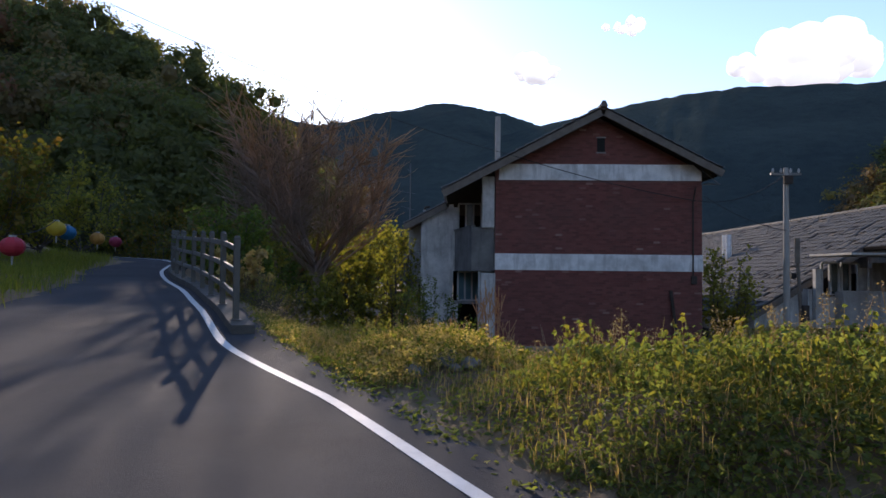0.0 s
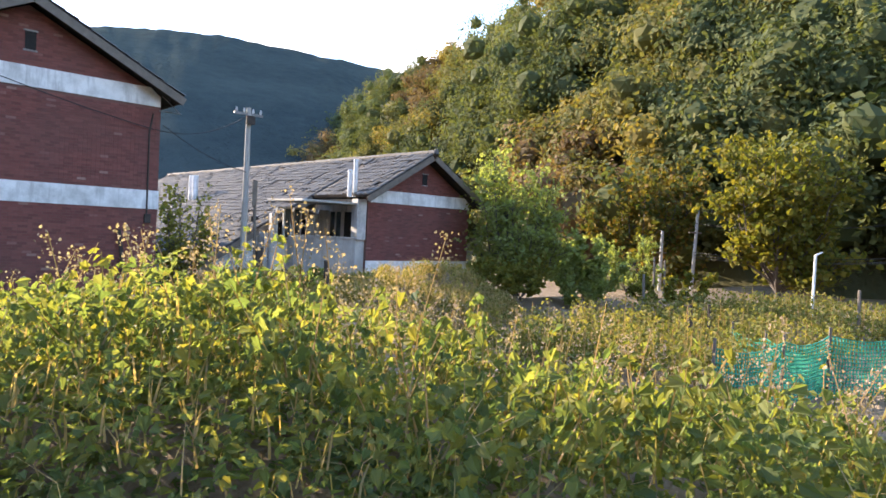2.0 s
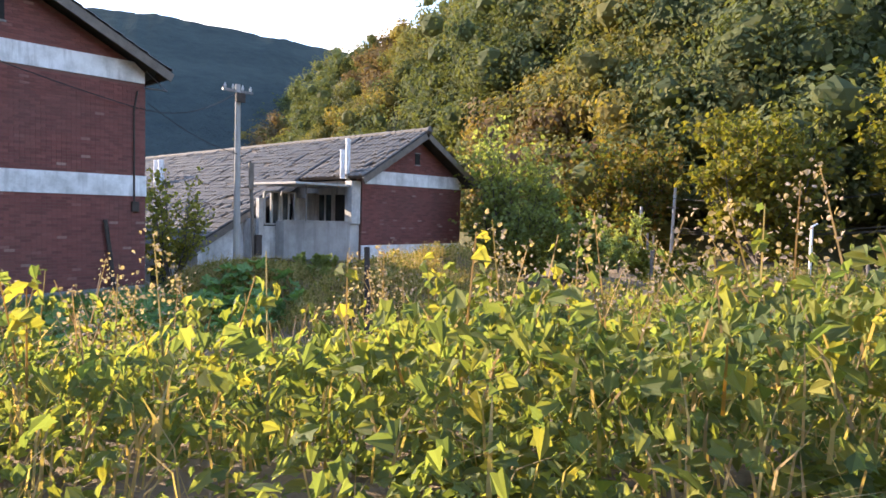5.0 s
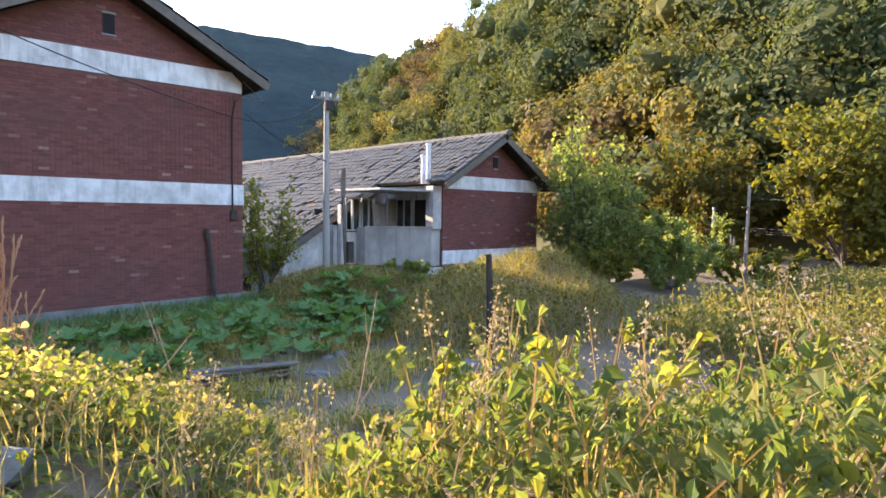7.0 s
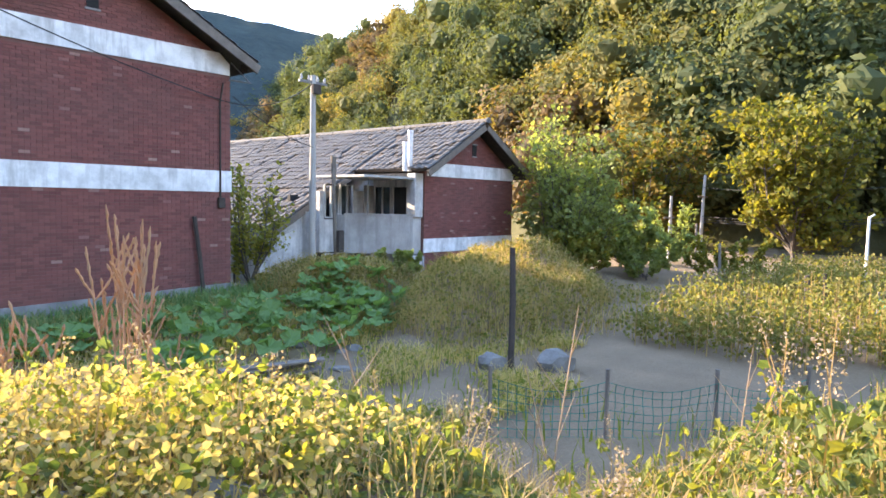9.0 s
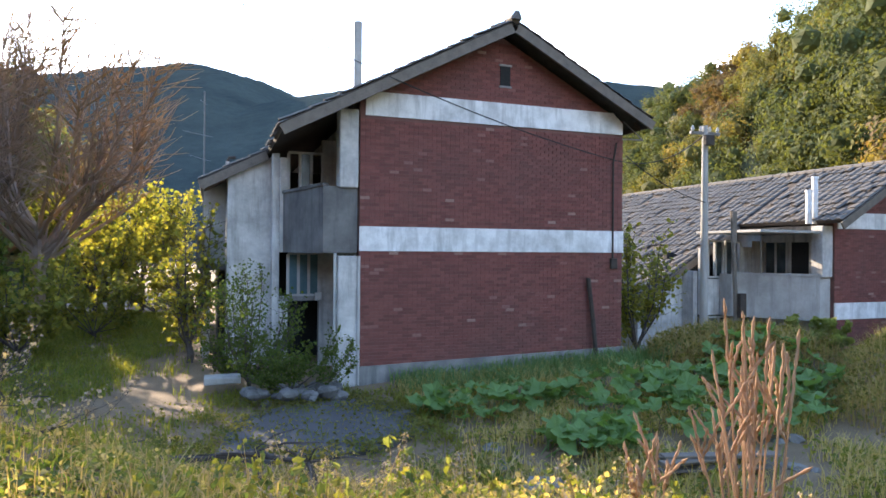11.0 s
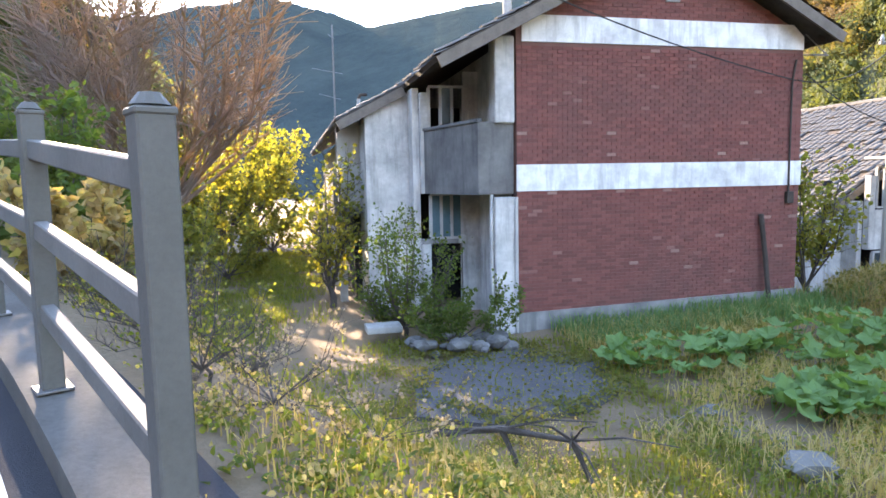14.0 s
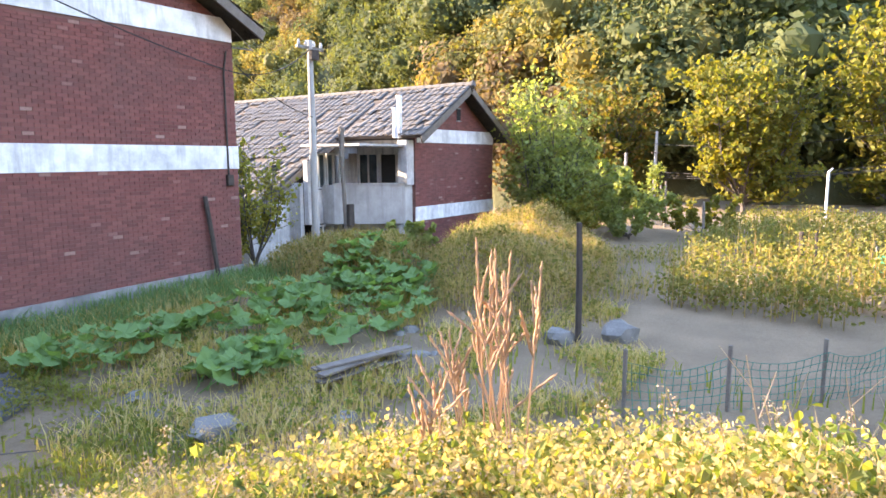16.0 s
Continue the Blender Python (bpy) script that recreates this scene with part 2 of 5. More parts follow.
def bank_growth(x, y, s, yl):
    """How far the vines stand above the bank beside the road."""
    a = float(np.interp(yl, [-27, -22, -18.5, -17, -16, -15.2, -14.2, -12.8, -11.6, -10.4, -8], [0.3, 0.42, 0.72, 0.96, 0.94, 0.72, 0.5, 0.4, 0.28, 0.12, 0.0]))
    w = smoothstep(-16.2, -14.8, yl)
    a *= 1 - 0.9 * vine_gap(x, y)
    a *= smoothstep(0.3 + 0.2 * w, 1.3 + 0.4 * w, s) * (1 - smoothstep(3.2 - 1.0 * w, 6.4 - 1.8 * w, s)) * (1 - 0.7 * smoothstep(2.5, 6.0, x))
    return a * max(0.0, 1 + (0.16 + 0.5 * smoothstep(-16, -14, yl)) * nz(x, y, 1.2, 8.0) + 0.16 * nz(x, y, 3.1, 2.0))


def mound(x, y):
    """The overgrown heap in front of the lower house, and the rough ground beside the yard."""
    r = ((x - 11.4) / 4.8) ** 2 + ((y + 4.6 - 0.25 * (x - 11.2)) / 2.3) ** 2
    h = 1.1 * max(0.0, 1 - r) ** 0.8 * (1 + 0.6 * nz(x, y, 0.8, 4.0) + 0.3 * nz(x, y, 2.3, 6.0))
    r2 = ((x - 8.2) / 2.2) ** 2 + ((y + 1.6) / 2.0) ** 2
    return h + 0.7 * max(0.0, 1 - r2) ** 0.8


def ground_z(x, y):
    """Height of the ground: road shelf, bank down to the yard, fields, foot of the hills."""
    s, i = road_side(x, y)
    rz = road_z(LINE[i].y)
    yard = -0.02 + 0.05 * max(0.0, min(6, x)) * smoothstep(-6, 0, y) + 0.05 * nz(x, y, 0.7, 3) - 0.12 * smoothstep(2, 7, x) * smoothstep(-3, -6, y)
    yard += 0.12 * smoothstep(9, 14, x) * smoothstep(-5, -9, y)
    yard -= 1.3 * smoothstep(6.5, 12.0, x) * smoothstep(-2.5, 0.5, y)
    if s < 0.55:
        z = rz - 0.06
        rw = float(np.interp(LINE[i].y, [-9, -2], [3.8, 2.5]))
        if s < -rw:
            z = rz + 0.04 + 0.12 * (-rw - s) if s > -rw - 2.7 else rz + 0.36 + 0.62 * (-rw - 2.7 - s)
            z = min(z, 46 + 5 * nz(x, y, 0.05, 9))
            z += 0.12 * nz(x, y, 0.8, 5)
        return z
    yl = LINE[i].y
    bank = smoothstep(1.0 - 0.45 * smoothstep(-11.5, -9.5, yl), float(np.interp(yl, [-20, -14, -12, -11, -10, -9, -8, -5], [6.4, 6.8, 7.0, 6.4, 5.2, 4.5, 4.0, 3.3])), s)
    z = (rz - 0.03) * (1 - bank) + min(yard, rz) * bank
    return z + 0.6 * bank_growth(x, y, s, LINE[i].y) + mound(x, y)


def grid_mesh(name, xs, ys, fn, material, label="", kind="structure"):
    nx, ny = len(xs), len(ys)
    verts = [(x, y, fn(x, y)) for y in ys for x in xs]
    faces = [(j * nx + i, j * nx + i + 1, (j + 1) * nx + i + 1, (j + 1) * nx + i) for j in range(ny - 1) for i in range(nx - 1)]
    ob = raw(name, verts, faces, material)
    for p in ob.data.polygons:
        p.use_smooth = True
    return tagged(ob, label, "", "", kind)


XS = sorted({*np.round(np.arange(-14, 22, 0.4), 2).tolist(), *np.round(np.arange(-60, -14, 2.0), 2).tolist(), *np.round(np.arange(22, 60, 2.0), 2).tolist(), *range(-1000, -60, 60), *range(60, 1001, 60)})
YS = sorted({*np.round(np.arange(-26, 10, 0.4), 2).tolist(), *np.round(np.arange(-60, -26, 2.0), 2).tolist(), *np.round(np.arange(10, 60, 2.0), 2).tolist(), *range(-1000, -60, 60), *range(60, 1001, 60)})
tagged(grid_mesh("ground", XS, YS, ground_z, M["earth"]), "bare brown earth with weeds and leaf litter", "ground")


def road_width(y):
    return float(np.interp(y, [-9, -2], [3.8, 2.5]))


def line_shift(y):
    return float(np.interp(y, [-13.5, -10.5], [0.0, -0.2]))


def ribbon(name, s0, s1, dz, material, label, category, i0=0, i1=None, thick=0.0):
    """A strip that follows the road's edge between two offsets."""
    i1 = len(LINE) if i1 is None else i1
    verts, faces = [], []
    steps = 7 if s1 - s0 > 2 else 2
    rows = i1 - i0
    for i in range(i0, i1):
        for k in range(steps):
            s = s0 + (s1 - s0) * k / (steps - 1)
            if name == "road":
                s = -road_width(LINE[i].y) + (s1 + road_width(LINE[i].y)) * k / (steps - 1)
            elif name == "trim_edge_line":
                s += line_shift(LINE[i].y)
            p = LINE[i] + NORMALS[i] * s
            verts.append((p.x, p.y, road_z(LINE[i].y) + dz))
    for i in range(rows - 1):
        for k in range(steps - 1):
            a = i * steps + k
            faces.append((a, a + 1, a + steps + 1, a + steps))
    if thick:
        base = len(verts)
        verts += [(x, y, z - thick) for x, y, z in verts]
        for i in range(rows - 1):
            for k in (0, steps - 1):
                a = i * steps + k
                faces.append((a, a + steps, a + steps + base, a + base))
        for a in (0, (rows - 1) * steps):
            for k in range(steps - 1):
                faces.append((a + k, a + k + 1, a + k + 1 + base, a + k + base))
    ob = raw(name, verts, faces, material)
    return tagged(ob, label, category, "", "structure")


ribbon("road", -3.8, 0.5, 0.0, M["asphalt"], "grey worn asphalt of a narrow country road", "road", thick=0.25)
ribbon("trim_edge_line", -0.06, 0.05, 0.006, M["roadpaint"], "worn white line along the road edge", "road line", thick=0.004)


# ---- far mountains and the wooded hill ----
EYE0 = Vector((-1.0, -15.0, 2.5))


def ridge(name, rows, depth, material, label, seed, rough=0.05):
    """A mountain: its skyline as azimuth, elevation and distance, with a slope down to the valley floor."""
    verts, faces = [], []
    n = 14
    az = [r[0] for r in rows]
    cols = int((az[-1] - az[0]) / 0.2) + 1
    for c in range(cols):
        a = az[0] + (az[-1] - az[0]) * c / (cols - 1)
        el = float(np.interp(a, az, [r[1] for r in rows]))
        dd = float(np.interp(a, az, [r[2] for r in rows]))
        top = dd * math.tan(radians(el)) + EYE0.z
        soft = sum(float(np.interp(a + o, az, [r[1] for r in rows])) for o in range(-9, 10, 1)) / 19
        body = dd * math.tan(radians(min(soft, el + 0.4))) + EYE0.z
        crest = top + dd * (0.003 * nz(a, seed, 2.2, seed) + 0.0022 * nz(a, seed, 6.5, seed + 1))
        for k in range(n):
            v = k / (n - 2) if k < n - 1 else 1.15
            far = dd - depth * (1 - v)
            x, y = EYE0.x + far * math.sin(radians(a)), EYE0.y + far * math.cos(radians(a))
            top = body + (crest - body) * smoothstep(0.7, 1.0, v)
            h = -2 + (top + 2) * (math.sin(min(v, 1) * math.pi / 2) ** 1.25 if v <= 1 else 0.9)
            h += top * rough * (0.6 * nz(x, y, 4.0 / depth, seed) + 0.35 * nz(x, y, 14.0 / depth, seed + 3) + 0.14 * nz(x, y, 60.0 / depth, seed + 5)) * min(1, v * 2)
            verts.append((x, y, h))
    for c in range(cols - 1):
        for k in range(n - 1):
            a = c * n + k
            faces.append((a, a + 1, a + n + 1, a + n))
    ob = raw(name, verts, faces, material)
    for p in ob.data.polygons:
        p.use_smooth = True
    return tagged(ob, label, "mountain", "", "structure")


# both ridges carry their haze in the base colour
ridge("backdrop_mountain_far", [(-60, 17, 520), (-30, 14, 500), (-13, 11.0, 480), (-10, 11.7, 480), (-6.7, 12.6, 480), (-2.9, 14.4, 470), (1.4, 14.1, 470), (7.9, 12.2, 480), (10, 11, 500), (13, 7, 520), (18, 0, 520)], 330, M["far"], "wooded mountain with blue haze put into its colour, behind the village", 2.0)
ridge("backdrop_mountain_middle", [(-45, 8, 380), (-20, 8.5, 380), (-8, 9.4, 380), (2, 10.8, 378), (8, 12.2, 370), (13.7, 13.3, 360), (21, 14.4, 350), (26.7, 13.8, 350), (32.6, 12.8, 350), (37, 12.4, 360), (50, 12, 380), (70, 16, 380)], 250, M["far"], "dark wooded mountain, haze in its colour, under the skyline", 7.0)
HILL = [(27, 6.0, 215), (30, 7.2, 200), (33.5, 8.8, 182), (37.2, 12.2, 165), (40, 13.5, 150), (44, 15.4, 135), (49.5, 18.7, 118), (52.1, 20.5, 110), (60, 24.5, 100), (70, 28, 92), (90, 30, 90), (120, 30, 95), (150, 24, 110)]
HILL_BASE = [(27, 130), (34, 110), (40, 85), (48, 62), (56, 50), (65, 44), (80, 42), (100, 44), (150, 60)]


def hill_at(a, v):
    el = float(np.interp(a, [r[0] for r in HILL], [r[1] for r in HILL]))
    dd = float(np.interp(a, [r[0] for r in HILL], [r[2] for r in HILL]))
    base = float(np.interp(a, [r[0] for r in HILL_BASE], [r[1] for r in HILL_BASE]))
    top = dd * math.tan(radians(el)) + EYE0.z - 4
    far = base + (dd - base) * v
    x, y = EYE0.x + far * math.sin(radians(a)), EYE0.y + far * math.cos(radians(a))
    z = -1 + (top + 1) * min(1.0, v) ** 0.85 * (1 if v <= 1 else 1 - (v - 1))
    z += (2.6 * nz(x, y, 0.045, 1.0) + 1.2 * nz(x, y, 0.12, 4.0)) * min(1, 3 * v) * min(1, max(0, (1.05 - v) * 4))
    return x, y, z


verts, faces = [], []
for c in range(124):
    for k in range(17):
        verts.append(hill_at(27 + c, k / 14))
for c in range(123):
    for k in range(16):
        a = c * 17 + k
        faces.append((a, a + 1, a + 18, a + 17))
hill = raw("ground_hillside", verts, faces, M["hill"])
tagged(hill, "steep hillside under autumn woods", "hill", "", "structure")


def leaf_cloud(verts, faces, centre, radii, count, size, rng, flat=0.0, inner=0.55):
    """Scatters small folded leaf clumps through a lumpy crown."""
    cx, cy, cz = centre
    u = rng.normal(size=(count, 3))
    u /= np.linalg.norm(u, axis=1)[:, None]
    r = inner + (1 - inner) * rng.random(count) ** 0.6
    lump = 1 + 0.22 * np.sin(u[:, 0] * 5 + cx) * np.cos(u[:, 1] * 4 + cy) + 0.12 * np.sin(u[:, 2] * 7 + cx)
    p = u * (r * lump)[:, None] * np.array(radii) + np.array([cx, cy, cz])
    d1 = rng.normal(size=(count, 3))
    d1[:, 2] *= 1 - flat
    d1 /= np.linalg.norm(d1, axis=1)[:, None]
    d1 -= 0.85 * (d1 * u).sum(1)[:, None] * u
    d1 /= np.linalg.norm(d1, axis=1)[:, None]
    d2 = np.cross(d1, u + 0.35 * rng.normal(size=(count, 3)))
    d2 /= np.linalg.norm(d2, axis=1)[:, None] + 1e-9
    s = size * (0.6 + 0.8 * rng.random(count))[:, None]
    b = len(verts)
    a0, a1, a2, a3 = p - d1 * s, p + d2 * s * 0.55, p + d1 * s, p - d2 * s * 0.55 + u * s * 0.25
    quad = np.stack([a0, a1, a2, a3], 1).reshape(-1, 3)
    verts.extend(map(tuple, quad.tolist()))
    faces.extend((b + 4 * i, b + 4 * i + 1, b + 4 * i + 2, b + 4 * i + 3) for i in range(count))


rng = np.random.default_rng(5)
tints = [
    leafy("woods_green", [(0.062, 0.078, 0.034), (0.085, 0.1, 0.042), (0.115, 0.125, 0.052)], 0.3, 0.85),
    leafy("woods_olive", [(0.098, 0.1, 0.038), (0.13, 0.125, 0.045), (0.165, 0.148, 0.052)], 0.3, 0.85),
    leafy("woods_gold", [(0.185, 0.145, 0.046), (0.24, 0.185, 0.056), (0.15, 0.13, 0.045)], 0.3, 0.85),
    leafy("woods_rust", [(0.13, 0.092, 0.05), (0.16, 0.105, 0.055), (0.115, 0.096, 0.055)], 0.3, 0.85),
]
clouds = [([], []) for _ in tints]


bm = bmesh.new()
bmesh.ops.create_icosphere(bm, subdivisions=1, radius=1.0)
CORE, CORE_F = [tuple(v.co) for v in bm.verts], [tuple(v.index for v in f.verts) for f in bm.faces]
bm.free()


def wood_tree(x, y, z, r, w, count, size):
    """One crown: a broad lump and smaller ones heaped on it, each a rough leafy body with loose sprays."""
    for k in range(4):
        o = rng.normal(size=3) * r * (0.15 if k == 0 else 0.45)
        rr = r * (0.78 if k == 0 else 0.42 + 0.24 * rng.random())
        at = np.array([x + o[0], y + o[1], z + r * 0.9 + (0 if k == 0 else 0.8 * o[2])])
        core = np.array(CORE) * rr * (0.38 + 0.2 * rng.random((len(CORE), 1))) + at
        b0 = len(clouds[w][0])
        clouds[w][0].extend(map(tuple, core.tolist()))
        clouds[w][1].extend(tuple(b0 + i for i in f) for f in CORE_F)
        leaf_cloud(*clouds[w], tuple(at), (rr, rr, rr * 1.05), int(count * (0.4 if k == 0 else 0.2)), size, rng, 0.0, 0.64)


for n in range(800):
    a = 28 + 86 * rng.random() ** 1.2
    v = rng.random() ** 1.1 * 1.03
    x, y, z = hill_at(a, v)
    pick = 1.5 * nz(x, y, 0.05, 2.2) + 0.34 * rng.normal()
    w = 0 if pick < -0.1 else 1 if pick < 0.42 else 2 if pick < 0.64 else 3
    wood_tree(x, y, z, 2.2 + 2.6 * rng.random(), w, 980 if a < 80 else 260, 0.235 if a < 80 else 0.36)
for (vv, ff), mat, what in zip(clouds, tints, ("green", "olive", "golden", "rusty")):
    tagged(raw("hillside_woods", vv, ff, mat), what + " autumn trees covering the steep hillside", "woods", "hillside woods", "stuff")

# the dark hill beyond the road's bend
LEFT = [(-80, 26, 95), (-50, 24, 90), (-36, 22.5, 85), (-29.4, 20.3, 80), (-25.2, 18.8, 78), (-20.7, 16.6, 76), (-17, 13.6, 74), (-13.1, 9.6, 72), (-11, 6, 72), (-9, 1, 72)]


def left_hill_at(a, v):
    el = float(np.interp(a, [r[0] for r in LEFT], [r[1] for r in LEFT]))
    dd = float(np.interp(a, [r[0] for r in LEFT], [r[2] for r in LEFT]))
    base = float(np.interp(a, [-80, -45, -36, -25, -9], [44, 44, 42, 38, 50]))
    top = dd * math.tan(radians(el)) + EYE0.z - 3.0
    far = base + (dd - base) * v
    x, y = EYE0.x + far * math.sin(radians(a)), EYE0.y + far * math.cos(radians(a))
    z = 1.5 + (top - 1.5) * min(1.0, v) * (1 if v <= 1 else 1 - (v - 1)) + 1.2 * nz(x, y, 0.1, 6.0) * min(1, v * 3)
    return x, y, z


verts, faces = [], []
for c in range(72):
    for k in range(13):
        verts.append(left_hill_at(-80 + c, -0.15 + k * 0.12 if k else -0.3))
for c in range(71):
    for k in range(12):
        a = c * 13 + k
        faces.append((a, a + 1, a + 14, a + 13))
tagged(raw("ground_left_hill", verts, faces, M["hill"]), "steep wooded slope beyond the road bend", "hill", "", "structure")
ltints = [leafy("shade_green", [(0.075, 0.09, 0.045), (0.1, 0.115, 0.05), (0.125, 0.13, 0.058)], 0.45, 0.85), leafy("shade_brown", [(0.15, 0.125, 0.075), (0.19, 0.15, 0.085), (0.125, 0.115, 0.065)], 0.45, 0.85), leafy("shade_red", [(0.19, 0.09, 0.07), (0.22, 0.115, 0.08), (0.17, 0.11, 0.075)], 0.45, 0.85)]
clouds = [([], []) for _ in ltints]
for n in range(330):
    a = -62 + 50.5 * rng.random() ** 0.8
    v = rng.random() * 1.0
    x, y, z = left_hill_at(a, v)
    pick = nz(x, y, 0.08, 3.3) + 0.3 * rng.normal()
    w = 0 if pick < 0.0 else 1 if pick < 0.62 else 2
    wood_tree(x, y, z - 0.6, 1.6 + 1.6 * rng.random(), w, 520, 0.23)
for (vv, ff), mat, what in zip(clouds, ltints, ("dark green", "brown", "dull red")):
    tagged(raw("shaded_woods", vv, ff, mat), what + " trees on the shaded slope above the road", "woods", "shaded woods", "stuff")


# ---- houses ----
def roof_plane(x0, z0, x1, z1, y0, y1, thick=0.09):
    """A pitched roof slab from the ridge (x0, z0) to the eave (x1, z1)."""
    dx, dz = x1 - x0, z1 - z0
    n = Vector((-dz, dx)).normalized() * thick * (1 if dx > 0 else -1)
    return prism([(x0, z0), (x1, z1), (x1 + n.x, z1 + n.y), (x0 + n.x, z0 + n.y)], y0, y1)


def window(parent, x0, x1, y, z0, z1, panes, dark, broken=()):
    """A timber window that faces -y, set in a wall."""
    w = part("window_frame", box(x0, x1, y - 0.02, y + 0.05, z0 - 0.05, z0), M["frame"], parent)
    for zz in (z1 - 0.05,):
        part("head", box(x0, x1, y - 0.02, y + 0.05, zz, zz + 0.05), M["frame"], w)
    step = (x1 - x0) / panes
    for i in range(panes + 1):
        xx = x0 + step * i
        part("mullion", box(xx - 0.03, xx + 0.03, y - 0.03, y + 0.06, z0, z1 - 0.05), M["frame"], w)
    for i in range(panes):
        if i not in broken:
            part("pane", box(x0 + step * i + 0.03, x0 + step * (i + 1) - 0.03, y + 0.01, y + 0.018, z0, z1 - 0.05), dark, w)
    return w


def glass_material():
    k = Nodes("dusty_glass", 0.25, 0, 0.5)
    c = k.ramp(k.noise(3), (0.3, (0.02, 0.03, 0.035)), (0.7, (0.06, 0.08, 0.085)))
    return k.color(c).m


M["glass"] = glass_material()


def brick_wall(parent, x0, x1, zlo, zhi, top, y, pick):
    """Courses of bricks on the face y. zlo(x): foot, top(x): height of the cut. pick(x, z): whether a brick is its own object."""
    bw, bh, joint, proud = 0.2, 0.067, 0.01, 0.012
    v0 = [(-bw / 2 + joint / 2, 0, -bh / 2 + joint / 2), (bw / 2 - joint / 2, 0, -bh / 2 + joint / 2), (bw / 2 - joint / 2, 0, bh / 2 - joint / 2), (-bw / 2 + joint / 2, 0, bh / 2 - joint / 2)]
    shape = [(x, -proud, z) for x, _, z in v0] + [(x, 0.01, z) for x, _, z in v0]
    quads = [(0, 1, 2, 3), (0, 4, 5, 1), (1, 5, 6, 2), (2, 6, 7, 3), (3, 7, 4, 0)]
    verts, faces, singles = [], [], []
    rows = int((zhi - zlo) / bh)
    rb = random.Random(11)
    for r in range(rows):
        z = zlo + (r + 0.5) * bh
        x = x0 + (bw / 2 if r % 2 else 0.0)
        xs = []
        if r % 2:
            xs.append((x0 + bw / 4, 0.5))
        while x + bw <= x1 + 1e-6:
            xs.append((x + bw / 2, 1.0))
            x += bw
        if x1 - x > 0.03:
            xs.append(((x + x1) / 2, (x1 - x) / bw))
        for cx, f in xs:
            if z + bh / 2 > top(cx):
                continue
            dy = rb.uniform(-0.004, 0.003)
            if f == 1.0 and pick(cx, z) and len(singles) < 290:
                singles.append((cx, y + dy, z))
                continue
            b = len(verts)
            verts += [(cx + px * f, y + dy + py, z + pz) for px, py, pz in shape]
            faces += [tuple(b + i for i in q) for q in quads]
    rest = raw("bricks", verts, faces, M["brick"], parent)
    tagged(rest, "", "", "", "stuff")
    return shape, quads, singles


def tiled_slope(parent, xr, zr, xe, ze, y0, y1, pitch=0.26, missing=0.0, seed=1):
    """Curved cement tiles in rows on one roof slope, joined."""
    rt = random.Random(seed)
    run = math.hypot(xe - xr, ze - zr)
    rows = int(run / 0.3)
    cols = int((y1 - y0) / pitch)
    d = Vector(((xe - xr) / run, (ze - zr) / run))
    n = Vector((-d.y, d.x)) * (1 if d.x > 0 else -1)
    verts, faces = [], []
    for r in range(rows):
        for c in range(cols):
            u0, u1 = r * run / rows, (r + 1.12) * run / rows
            yy = y0 + (c + 0.5) * pitch
            lift = 0.02
            if rt.random() < missing * (0.4 + 1.2 * max(0, nz(r * 0.5, c * 0.35, 1.0, seed))):
                continue
            j = rt.uniform(-0.012, 0.012) + (rt.uniform(0, 0.05) if rt.random() < missing else 0)
            b = len(verts)
            for u, h0 in ((u0, 0.0), (u1, 0.028)):
                for s, hh in ((-0.5, 0.0), (-0.28, 0.035), (0.05, 0.045), (0.3, 0.012), (0.5, 0.004)):
                    p = Vector((xr, zr)) + d * u + n * (lift + h0 + hh + j)
                    verts.append((p.x, yy + s * pitch * 1.02, p.y))
            for k in range(4):
                faces.append((b + k, b + k + 1, b + 6 + k, b + 5 + k))
            faces.append((b + 5, b + 6, b + 7, b + 8, b + 9))
    ob = raw("roof_tiles", verts, faces, M["tile"], parent, "weathered grey cement roof tiles")
    return tagged(ob, "", "", "", "stuff")


